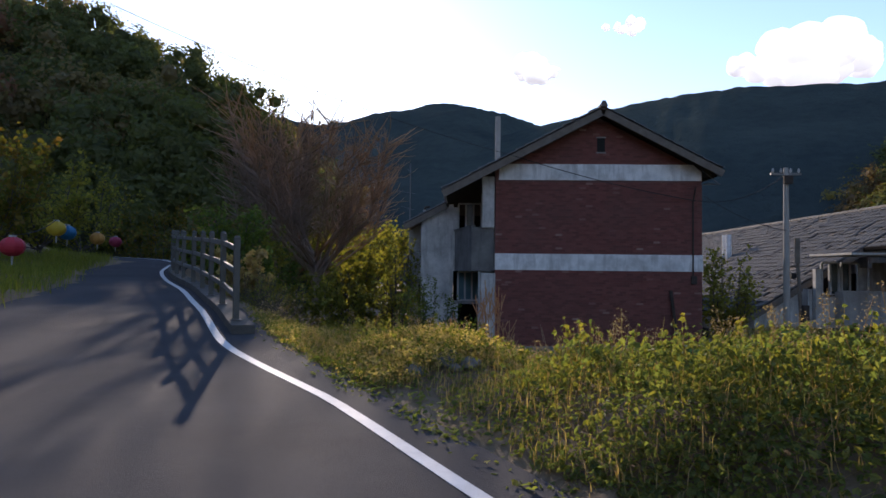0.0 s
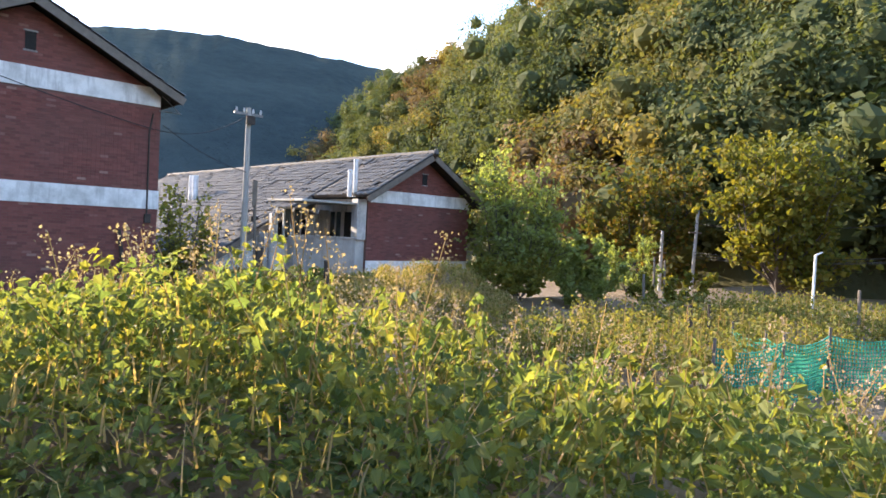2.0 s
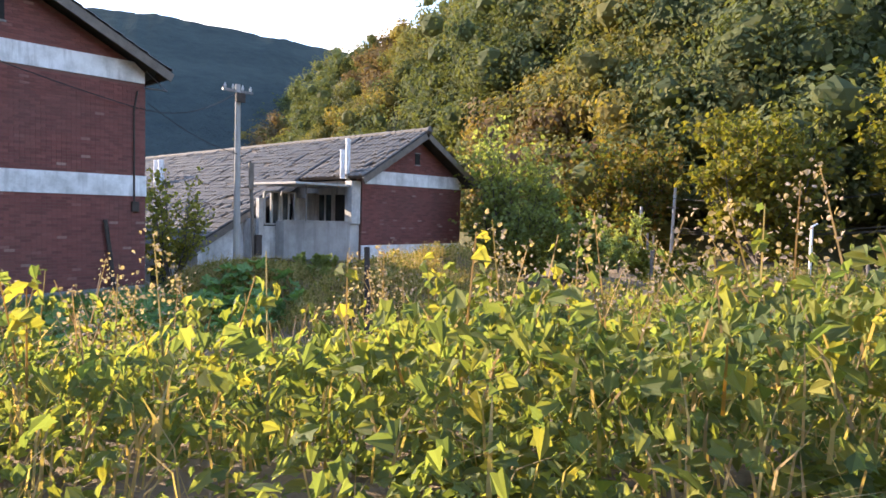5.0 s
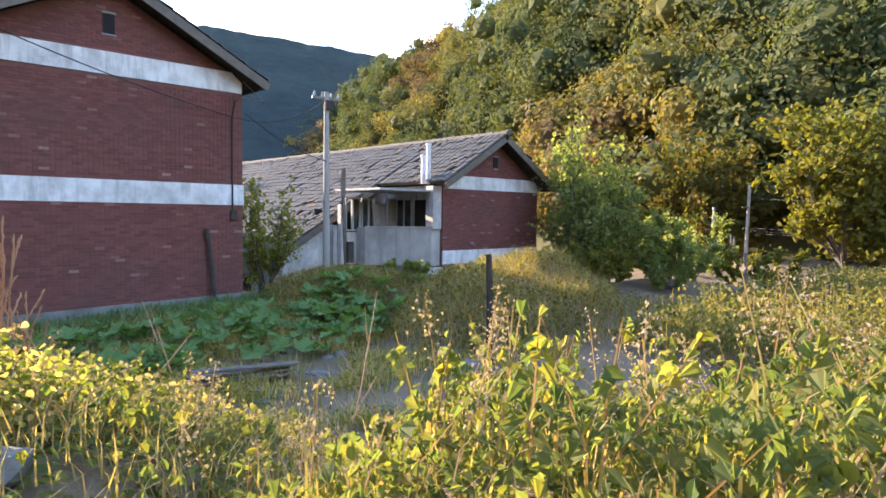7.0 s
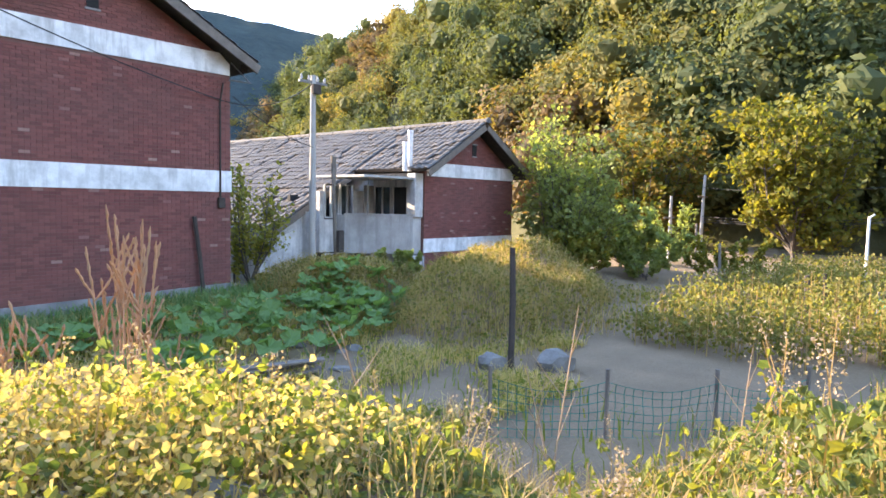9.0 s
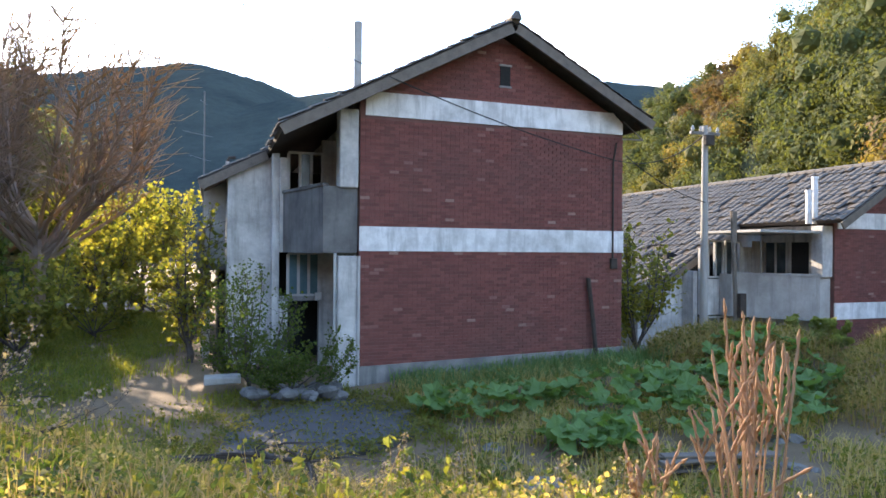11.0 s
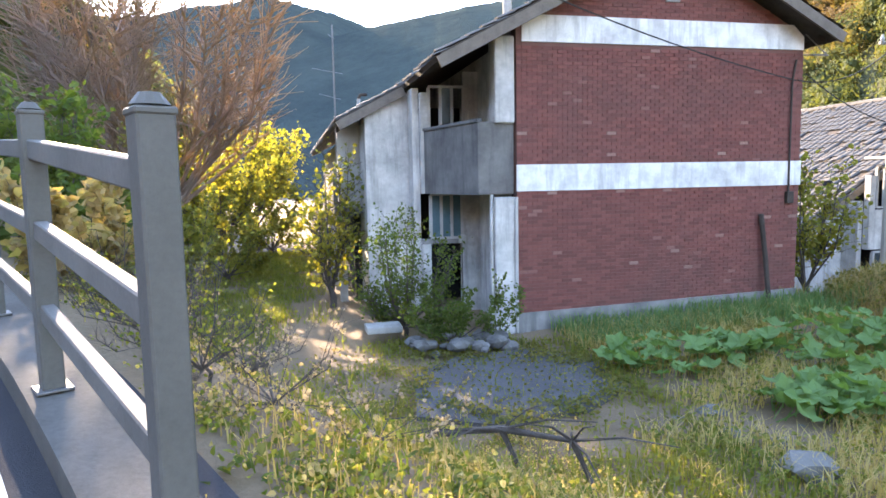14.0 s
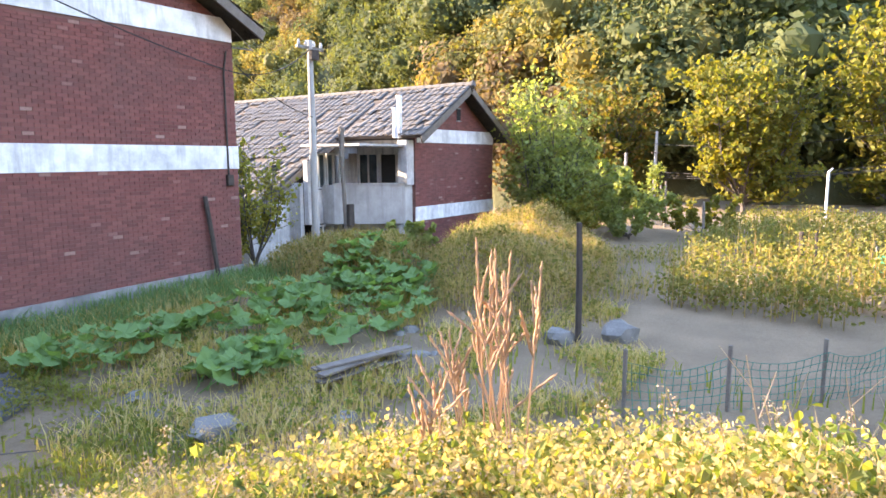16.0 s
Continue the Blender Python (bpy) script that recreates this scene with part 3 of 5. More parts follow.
def house(label, ox, oy, oz, W, sz, pick, dark_panes, missing, back, n1=1.3, n2=2.42, n3=2.95, balc=((-0.68, 0.14), (-1.22, 2.38)), re=1.5):
    """A two-storey brick row house, gable end to the road. sz scales its heights."""
    h = empty("house", label, "house", (ox, oy, oz))
    Z = lambda z: z * sz  # noqa: E731
    ridge_x, zr = W * 0.505, Z(7.33)
    sl = (zr - Z(5.72)) / (W - ridge_x + 0.05)
    top = lambda x: zr - 0.1 - sl * abs(x - ridge_x)  # noqa: E731
    # walls of the main block, with thickness
    wall = part("wall", prism([(0.0, Z(0.0) - 1.2), (W, Z(0.0) - 1.2), (W, top(W)), (ridge_x, zr - 0.1), (0.0, top(0.0))], 0.0, 0.28), M["mortar"], h, "red brick gable wall with recessed joints")
    part("side_wall", box(W - 0.28, W - 0.004, 0.28, back, -1.2, top(W) - 0.1), M["plaster"], h)
    part("back_wall", prism([(0.0, -1.2), (W - 0.3, -1.2), (W - 0.3, top(W)), (ridge_x, zr - 0.1), (0.0, top(0.0))], back - 0.25, back), M["plaster"], h)
    part("plinth", prism([(-0.02, -1.2), (W + 0.02, -1.2), (W + 0.02, Z(0.5)), (-0.02, Z(0.36))], -0.05, 0.0), M["concrete"], h, "grey concrete plinth")
    part("floor_band", box(-0.01, W + 0.015, -0.035, -0.001, Z(2.65), Z(3.14)), M["white"], h, "peeling white painted concrete band")
    part("eave_band", prism([(0.1, Z(5.35)), (W - 0.02, Z(5.35)), (W - 0.02, Z(5.6)), (W - 0.28, Z(5.83)), (0.12, Z(5.83))], -0.035, -0.001), M["white"], h, "peeling white painted concrete band")
    for a, b in ((0.3, 2.65), (3.14, 5.35), (5.83, 7.5)):
        s, q, singles = brick_wall(wall, 0.0, W, Z(a), Z(b), (lambda x: top(x) - 0.02), -0.002, pick if a == 0.3 else (lambda x, z: False))
        for c in singles:
            BRICKS.append((wall, c, s, q))
    vent = part("gable_vent", box(ridge_x - 0.07, ridge_x + 0.16, -0.03, 0.05, Z(6.2), Z(6.62)), M["dark"], h)
    part("vent_frame", box(ridge_x - 0.1, ridge_x + 0.19, -0.045, -0.012, Z(6.62), Z(6.66)), M["concrete"], vent)
    part("vent_sill", box(ridge_x - 0.1, ridge_x + 0.19, -0.045, -0.012, Z(6.16), Z(6.2)), M["concrete"], vent)
    # corner column and the stepped blocks beside it
    part("column", box(-0.42, -0.02, 0.0, 0.4, -1.2, Z(2.55), 0.02), M["plaster"], h, "stained white corner column")
    part("upper_column", box(-0.4, -0.02, 0.02, 0.4, Z(3.9), top(-0.2) - 0.05, 0.02), M["plaster"], h, "stained white corner column")
    part("drain_pipe", tube([(-0.46, 0.1, -0.3), (-0.46, 0.1, Z(2.6))], 0.035, 8), M["frame"], h)
    part("drain_pipe", tube([(-0.02, -0.03, 0.0), (-0.02, -0.03, Z(2.55))], 0.035, 8), M["frame"], h)
    yb = 2.4
    # notch wall: garage-like opening below, windows above
    part("notch_pier", box(-n1, -n1 + 0.18, yb, yb + 0.2, -1.2, Z(1.55)), M["plaster"], h)
    part("notch_panel", box(-0.42, 0.0, yb - 0.02, yb + 0.18, -1.2, Z(2.62)), M["plaster"], h)
    part("lintel", box(-n1, -0.42, yb - 0.05, yb + 0.2, Z(1.5), Z(1.6)), M["concrete"], h)
    # closing box, near-black in place of shade deep in the notch
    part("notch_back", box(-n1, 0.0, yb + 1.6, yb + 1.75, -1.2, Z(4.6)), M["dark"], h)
    part("soffit", box(-n1, 0.0, yb + 0.2, yb + 1.6, Z(2.6), Z(2.75)), M["concrete"], h)
    part("inner_wall", box(-0.02, 0.0 + 0.18, 0.4, back - 0.3, -1.2, top(0.0) - 0.15), M["plaster"], h)
    part("upper_wall", box(-n1, 0.0, yb, yb + 0.18, Z(2.6), Z(3.75)), M["plaster"], h)
    part("upper_pier", box(-n1, -n1 + 0.18, yb, yb + 0.18, Z(3.75), Z(4.75)), M["plaster"], h)
    if dark_panes:
        window(h, -n1 + 0.18, -0.42, yb, Z(1.65), Z(2.6), 3, M["bluepanel"])
        window(h, -n1 + 0.18, -0.36, yb, Z(3.8), Z(4.9), 3, M["glass"], (0, 2))
        part("upper_panel", box(-0.36, 0.0, yb, yb + 0.18, Z(3.75), Z(5.2)), M["plaster"], h)
        meter = part("meter_box", box(-0.52, -0.36, yb - 0.12, yb - 0.021, Z(1.5), Z(1.68), 0.01), M["frame"], h, "small rusty white meter box")
        part("meter_pipe", tube([(-0.44, yb - 0.06, Z(0.3)), (-0.44, yb - 0.06, Z(1.5))], 0.012, 6), M["metal"], meter)
    else:
        window(h, -n1 + 0.18, -0.5, yb, Z(1.65), Z(2.55), 4, M["glass"], (1, 2))
        window(h, -n1 + 0.2, -n1 + 0.75, yb - 0.005, Z(3.85), Z(5.0), 2, M["glass"], (0,))
        window(h, -1.5, -0.95, yb - 0.005, Z(3.85), Z(5.0), 2, M["glass"], (1,))
        part("mid_pier", box(-n1 + 0.78, -1.53, yb, yb + 0.18, Z(3.75), Z(4.85)), M["plaster"], h)
        part("mid_panel", box(-0.92, -0.5, yb - 0.012, yb + 0.02, Z(2.78), Z(4.8)), M["plaster"], h)
        # closed sheet on the wall, its dark colour stands for the unlit room
        door = part("doorway", box(-0.05, -0.021, 0.72, 1.34, Z(2.78), Z(4.95)), M["dark"], h, "doorway sheet coloured dark for the unlit inside")
        for ya in (0.66, 1.34):
            part("jamb", box(-0.09, -0.021, ya, ya + 0.06, Z(2.78), Z(5.0)), M["frame"], door)
        side = part("side_window", box(-0.05, -0.021, 1.5, 2.28, Z(3.85), Z(4.95)), M["glass"], h, "broken dusty window")
        for ya in (1.46, 1.86, 2.26):
            part("mullion", box(-0.09, -0.051, ya, ya + 0.05, Z(3.85), Z(4.95)), M["frame"], side)
        part("sill", box(-0.12, -0.021, 1.44, 2.33, Z(3.79), Z(3.85)), M["frame"], side)
        part("wall_dial", tube([(-0.02, 0.5, Z(4.5)), (-0.06, 0.5, Z(4.5))], 0.1, 12), M["darkwood"], h)
        part("end_pier", box(-0.48, 0.0, yb - 0.01, yb + 0.18, Z(2.6), Z(5.0)), M["plaster"], h)
        part("canopy", box(-n1 - 0.15, 0.12, 0.1, yb + 0.1, Z(5.2), Z(5.28), 0.01), M["palecon"], h, "thin flat canopy slab")
        part("stay", tube([(-1.35, 1.2, Z(3.95)), (-1.35, 1.2, Z(5.2))], 0.018, 6), M["metal"], h)
        part("stay", tube([(-0.2, 0.2, Z(3.95)), (-0.2, 0.2, Z(5.2))], 0.018, 6), M["metal"], h)
    # balcony
    con = M["darkcon"] if dark_panes else M["palecon"]
    (ax, ay), (bx, by) = balc
    bal = part("balcony", slab([(-0.02, 0.12), (ax, ay), (bx, by), (bx, yb - 0.02), (-0.02, yb - 0.02)] if by < yb - 0.05 else [(-0.02, 0.12), (ax, ay), (bx, by), (-0.02, by)], Z(2.6), Z(2.76)), con, h, "stained concrete balcony")
    part("parapet", slab([(-0.02, 0.1), (ax - 0.02, ay - 0.02), (ax + 0.06, ay + 0.08), (-0.02, 0.2)], Z(2.62), Z(3.93)), con, bal)
    part("parapet", slab([(ax - 0.02, ay - 0.02), (bx - 0.02, by), (bx + 0.08, by), (ax + 0.06, ay + 0.1)], Z(2.6), Z(3.93)), con, bal)
    if by < yb - 0.05:
        part("parapet", slab([(bx - 0.02, by), (bx - 0.02, yb - 0.02), (bx + 0.08, yb - 0.02), (bx + 0.08, by)], Z(2.6), Z(3.93)), con, bal)
    part("coping", slab([(ax - 0.04, ay - 0.05), (bx - 0.05, by - 0.01), (bx + 0.1, by - 0.01), (ax + 0.1, ay + 0.1)], Z(3.93), Z(3.99)), con, bal)
    # blank stair wall and the wing behind it
    yw = 3.1
    zt = lambda x: zr - 0.12 - sl * (ridge_x - x)  # noqa: E731
    part("stair_wall", prism([(-n2, -1.2), (-n1, -1.2), (-n1, zt(-n1)), (-n2, zt(-n2))], yw, yw + 0.2), M["plaster"], h, "streaked white stair wall")
    part("stair_return", box(-n1 - 0.15, -n1 - 0.002, yb + 0.2, yw, -1.2, zt(-n1) - 0.05), M["plaster"], h)
    part("stair_side", box(-n2, -n2 + 0.2, yw + 0.2, back, -1.2, zt(-n2) - 0.12), M["plaster"], h)
    part("wing_wall", prism([(-n3, Z(2.2)), (-n2 - 0.01, Z(2.2)), (-n2 - 0.01, zt(-n2)), (-n3, zt(-n3))], 4.3, 4.5), M["palecon"], h)
    if dark_panes:
        part("wing_floor", box(-n3 - 0.15, -n2 - 0.01, 3.9, 8.0, Z(2.15), Z(2.3)), M["darkcon"], h)
        part("wing_parapet", box(-n3 - 0.15, -n3 - 0.05, 3.9, 8.0, Z(2.3), Z(3.2)), M["darkcon"], h)
    for yy in (4.4, 6.2, 8.4):
        part("porch_post", box(-n3 - 0.03, -n3 + 0.15, yy, yy + 0.18, -1.2, Z(2.15)), M["palecon"], h)
    # near-black box painted as the shade behind the porch posts
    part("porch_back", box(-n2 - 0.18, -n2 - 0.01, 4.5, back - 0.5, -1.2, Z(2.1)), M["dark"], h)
    # roof
    rf = part("roof", roof_plane(ridge_x, zr, W + 0.35, zr - sl * (W + 0.35 - ridge_x), -0.55, back + 0.4), M["darkwood"], h, "pitched roof of weathered tiles")
    part("roof_slope", roof_plane(ridge_x, zr, -re, zr - sl * (ridge_x + re), -0.55, yw - 0.1), M["darkwood"], rf)
    part("roof_slope", roof_plane(ridge_x, zr, -n3, zr - sl * (ridge_x + n3), yw - 0.1, back + 0.4), M["darkwood"], rf)
    for x1, ya, ybk in ((W + 0.38, -0.58, back), (-re - 0.05, -0.58, yw - 0.1), (-n3 - 0.05, yw - 0.1, back)):
        tiled_slope(rf, ridge_x, zr + 0.09, x1, zr + 0.09 - sl * abs(x1 - ridge_x), ya, ybk, missing=missing, seed=int(abs(x1) * 10))
    part("barge_board", roof_plane(ridge_x, zr - 0.16, W + 0.36, zr - 0.16 - sl * (W + 0.36 - ridge_x), -0.6, -0.55, 0.2), M["oldwood"], rf, "grey weathered barge board")
    part("barge_board", roof_plane(ridge_x, zr - 0.16, -re - 0.02, zr - 0.16 - sl * (ridge_x + re + 0.02), -0.6, -0.55, 0.2), M["oldwood"], rf, "grey weathered barge board")
    part("barge_board", roof_plane(-re, zr - 0.16 - sl * (ridge_x + re), -n3 - 0.02, zr - 0.16 - sl * (ridge_x + n3 + 0.02), yw - 0.16, yw - 0.1, 0.2), M["oldwood"], rf)
    rt = random.Random(4)
    y = -0.62
    while y < back + 0.3:
        part("ridge_tile", tube([(ridge_x, y, zr + 0.12), (ridge_x, y + 0.36, zr + 0.13 + rt.uniform(-0.01, 0.01))], [0.115, 0.1], 8), M["tile"], rf)
        y += 0.33
    part("ridge_end", tube([(ridge_x, -0.62, zr + 0.1), (ridge_x, -0.66, zr + 0.26)], [0.13, 0.05], 8), M["tile"], rf)
    part("fascia", box(W + 0.34, W + 0.38, -0.55, back, zr - sl * (W + 0.36 - ridge_x) - 0.1, zr - sl * (W + 0.36 - ridge_x) + 0.04), M["darkwood"], rf)
    return h, top


BRICKS = []
house_a, top_a = house("derelict two-storey red brick row house with white bands and stained balconies", 0, 0, 0, 6.13, 1.0, (lambda x, z: x < 2.6 and 0.9 < z < 2.5), True, 0.05, 21.0)
house_b, top_b = house("abandoned two-storey brick row house with a sagging tiled roof", 13.3, 0.43, -1.6, 4.9, 0.925, (lambda x, z: False), False, 0.16, 26.0, 2.35, 4.1, 4.4, ((-0.35, 0.14), (-1.7, 1.9)), 0.35)




# ---- guard rail along the road ----
ribbon("trim_kerb", 0.0, 0.32, 0.13, M["kerb"], "weathered concrete kerb under the guard rail", "kerb", 43, 92, 0.45)


def along(dist0, s):
    """The place at a distance along the edge line, s metres to its side."""
    run = 0.0
    for i in range(1, len(LINE)):
        step = (LINE[i] - LINE[i - 1]).length
        if run + step >= dist0:
            t = (dist0 - run) / step
            p = LINE[i - 1].lerp(LINE[i], t) + NORMALS[i] * s
            return Vector((p.x, p.y, road_z(LINE[i - 1].lerp(LINE[i], t).y)))
        run += step
    return None


def arc_of(x, y):
    i = road_side(x, y)[1]
    return sum((LINE[k] - LINE[k - 1]).length for k in range(1, i + 1))


def guard_rail():
    rail = empty("guard_rail", "grey guard rail of square posts and three rails on a kerb", "guard rail", (-4.27, -9.62, 1.88))
    base = Vector(rail.location)
    (side, near), spots = road_side(-4.386, -9.65), []
    tang = Vector((-NORMALS[near].y, NORMALS[near].x))
    start = arc_of(-4.386, -9.65) + (Vector((-4.386, -9.65)) - LINE[near]).dot(tang)
    for k in range(12):
        spots.append(along(start + 1.68 * k, side) + Vector((0, 0, 0.13)))
    shaft = mesh_of(box(-0.046, 0.046, -0.046, 0.046, 0.0, 1.23, 0.006), "post", M["rail"])
    bm = box(-0.05, 0.05, -0.05, 0.05, 1.225, 1.245, 0.005)
    bmesh.ops.create_cone(bm, cap_ends=True, segments=12, radius1=0.049, radius2=0.026, depth=0.03, matrix=Matrix.Translation((0, 0, 1.265)))
    cap = mesh_of(bm, "cap", M["rail"])
    plate = mesh_of(box(-0.075, 0.075, -0.075, 0.075, 0.0, 0.014, 0.003), "base_plate", M["metal"])
    for k, p in enumerate(spots):
        q = spots[min(k + 1, len(spots) - 1)] - spots[min(k, len(spots) - 2)]
        ang = math.atan2(q.y, q.x)
        post = new("post", shaft)
        post.parent = rail
        post.matrix_basis = Matrix.Translation(p - base) @ Matrix.Rotation(ang, 4, "Z")
        for nm, me in (("cap", cap), ("base_plate", plate)):
            c = new(nm, me)
            c.parent = post
        if k < len(spots) - 1:
            for h in (0.36, 0.73, 1.08):
                n = Vector((-math.sin(ang), math.cos(ang), 0)) * 0.0
                a, b = p - base + n + Vector((0, 0, h)), spots[k + 1] - base + n + Vector((0, 0, h))
                mid, d = (a + b) / 2, (b - a)
                bm = box(-d.length / 2 + 0.042, d.length / 2 - 0.042, -0.028, 0.028, -0.042, 0.042, 0.006)
                bmesh.ops.transform(bm, matrix=Matrix.Translation(mid) @ d.to_track_quat("X", "Z").to_matrix().to_4x4(), verts=bm.verts)
                part("rail", bm, M["railtop"], rail)


M["railtop"] = varied("rail_pale", (0.1, 0.097, 0.088), (0.19, 0.182, 0.166), 3, 50, 0.7, 0.3, 0.004)
guard_rail()


# ---- plants ----
def leaf_set(name, pos, nrm, size, material, label, category, shape="leaf", rng=None, kind="stuff", parent=None, sag=0.0):
    """Many small leaves, each a folded six-cornered blade, facing about nrm."""
    n = len(pos)
    pos, nrm = np.asarray(pos, float), np.asarray(nrm, float)
    nrm /= np.linalg.norm(nrm, axis=1)[:, None] + 1e-9
    d = rng.normal(size=(n, 3))
    d -= (d * nrm).sum(1)[:, None] * nrm
    d[:, 2] -= sag
    d /= np.linalg.norm(d, axis=1)[:, None] + 1e-9
    w = np.cross(nrm, d)
    s = np.asarray(size)[:, None] if np.ndim(size) else np.full((n, 1), size)
    outline = {"leaf": [(-0.5, 0, 0), (-0.25, 0.42, 0.14), (0.15, 0.36, 0.12), (0.55, 0, -0.06), (0.15, -0.36, 0.12), (-0.25, -0.42, 0.14)], "lobed": [(-0.5, 0, 0), (-0.42, 0.5, 0.16), (0.28, 0.34, 0.1), (0.55, 0, -0.1), (0.28, -0.34, 0.1), (-0.42, -0.5, 0.16)], "hop": [(-0.36, 0, 0), (-0.48, 0.3, -0.02), (-0.12, 0.36, 0.1), (0.16, 0.5, 0.0), (0.24, 0.27, 0.09), (0.6, 0, -0.16), (0.24, -0.27, 0.09), (0.16, -0.5, 0.0), (-0.12, -0.36, 0.1), (-0.48, -0.3, -0.02)]}[shape]
    m = len(outline)
    v = np.stack([pos + s * (a * d + b * w + c * nrm) for a, b, c in outline], 1).reshape(-1, 3)
    idx = np.arange(n)[:, None] * m
    h = m // 2
    f = np.concatenate([idx + np.array([0, *range(h, 0, -1)]), idx + np.array([0, *range(m - 1, h - 1, -1)])])
    ob = raw(name, v.tolist(), f.tolist(), material, parent)
    return tagged(ob, label, category, "", kind)


def blades(name, roots, length, width, lean, material, label, category, rng, parent=None):
    """Grass blades of three joints, each a thin bent strip."""
    n = len(roots)
    r = np.asarray(roots, float)
    ang = rng.random(n) * math.tau
    dirs = np.stack([np.cos(ang), np.sin(ang), np.zeros(n)], 1)
    side = np.stack([-np.sin(ang), np.cos(ang), np.zeros(n)], 1)
    ln = length * (0.5 + 0.8 * rng.random(n))[:, None]
    le = (lean * (0.3 + rng.random(n)))[:, None]
    up = np.array([0, 0, 1.0])
    p1, p2 = r + ln * 0.55 * (up + dirs * le * 0.35), r + ln * (up * 0.92 + dirs * le)
    w = width * side * (0.6 + 0.8 * rng.random(n))[:, None]
    v = np.stack([r - w, r + w, p1 + w * 0.7, p1 - w * 0.7, p2], 1).reshape(-1, 3)
    idx = np.arange(n)[:, None] * 5
    faces = (idx + np.array([0, 1, 2, 3])).tolist() + (idx + np.array([3, 2, 4])).tolist()
    ob = raw(name, v.tolist(), faces, material, parent)
    return tagged(ob, label, category, "", "stuff")


rg = np.random.default_rng(21)
L["gold"] = leafy("golden_weed", [(0.42, 0.31, 0.16), (0.54, 0.43, 0.22), (0.36, 0.29, 0.12), (0.48, 0.34, 0.19)], 0.45, 0.9)
L["beans"] = leafy("bean_leaf", [(0.12, 0.12, 0.035), (0.21, 0.18, 0.055), (0.09, 0.11, 0.03), (0.27, 0.22, 0.08)], 0.4)
L["seed"] = leafy("seed_heads", [(0.27, 0.2, 0.155), (0.35, 0.275, 0.215), (0.21, 0.16, 0.12)], 0.3, 0.9)


def scatter(count, fn):
    """Random places (x, y) kept with the chance that fn gives."""
    out = []
    while len(out) < count:
        p = fn()
        if p is not None:
            out.append(p)
    return out


def bank_place(s0, s1, y0, y1, power=1.0):
    i = int(rg.integers(0, len(LINE) - 1))
    if not y0 <= LINE[i].y <= y1:
        return None
    s = s0 + (s1 - s0) * rg.random() ** power
    t = rg.random()
    p = LINE[i].lerp(LINE[i + 1], t) + NORMALS[i] * s
    return p.x, p.y, s, LINE[i].y


# vines over the bank
def vine_open(x, y, yl):
    """Where the thicket is closed (1) and where it breaks open to dead stems and soil (0)."""
    return smoothstep(0.1, 0.45, 1.5 * nz(x, y, 0.75, 12.0) + 0.75 * smoothstep(-13.8, -15.4, yl) + 0.2) * (1 - 0.92 * vine_gap(x, y))


pos, nrm, size, yel = [], [], [], []
for x, y, s, yl in scatter(118000, lambda: bank_place(0.55, 6.4, -25, -9.2, 1.25)):
    g = bank_growth(x, y, s, yl)
    if g < 0.04 + 0.08 * rg.random() or rg.random() > (0.1 + 0.9 * vine_open(x, y, yl)) * (1 - 0.65 * smoothstep(-13.4, -11.8, yl)):
        continue
    lump = 0.14 * max(0, nz(x, y, 4.2, 3.0)) + 0.1 * max(0, nz(x, y, 9.0, 5.0))
    z = ground_z(x, y) + g * 0.4 * rg.random() ** 0.6 + lump * rg.random() ** 0.4 * min(1, 2 * g) + 0.02
    pos.append((x, y, z))
    nrm.append((0.62 * rg.normal() - 0.3, 0.62 * rg.normal() - 0.25, 0.85))
    size.append((0.022 + 0.044 * rg.random() ** 2.0) * (0.72 + 0.28 * smoothstep(0.8, 2.0, s)))
    yel.append(rg.random() < 0.13 + 0.4 * max(0, nz(x, y, 0.9, 30.0)))

# leafy shoots that rise out of the thicket, with drooping leaves
shoots = []
for x, y, s, yl in scatter(1500, lambda: bank_place(1.15, 5.2, -24, -10.5, 1.15)):
    g = bank_growth(x, y, s, yl)
    if g < 0.1 or rg.random() > 0.2 + 0.8 * vine_open(x, y, yl):
        continue
    z0, h = ground_z(x, y) + 0.28 * g, 0.12 + 0.24 * rg.random() ** 1.6
    tip = (0.1 * rg.normal(), 0.1 * rg.normal())
    shoots.append((x, y, z0, tip[0], tip[1], h))
    for k in range(int(7 + 6 * rg.random())):
        t = 0.25 + 0.75 * rg.random()
        a = rg.random() * math.tau
        o = 0.045 * (1.3 - t)
        pos.append((x + tip[0] * t + o * math.cos(a), y + tip[1] * t + o * math.sin(a), z0 + h * t))
        nrm.append((math.cos(a) + 0.3 * rg.normal(), math.sin(a) + 0.3 * rg.normal(), 0.55))
        size.append((0.022 + 0.035 * rg.random()) * (1.25 - 0.5 * t))
        yel.append(rg.random() < 0.38)
yel = np.array(yel)
pos, nrm, size = np.array(pos), np.array(nrm), np.array(size)
leaf_set("vine_thicket", pos[~yel], nrm[~yel], size[~yel], L["vine"], "dense green vine leaves over the roadside bank", "vines", "hop", rg, sag=0.5)
leaf_set("vine_thicket", pos[yel], nrm[yel], size[yel], L["yellow"], "yellowing vine leaves over the roadside bank", "vines", "hop", rg, sag=0.5)

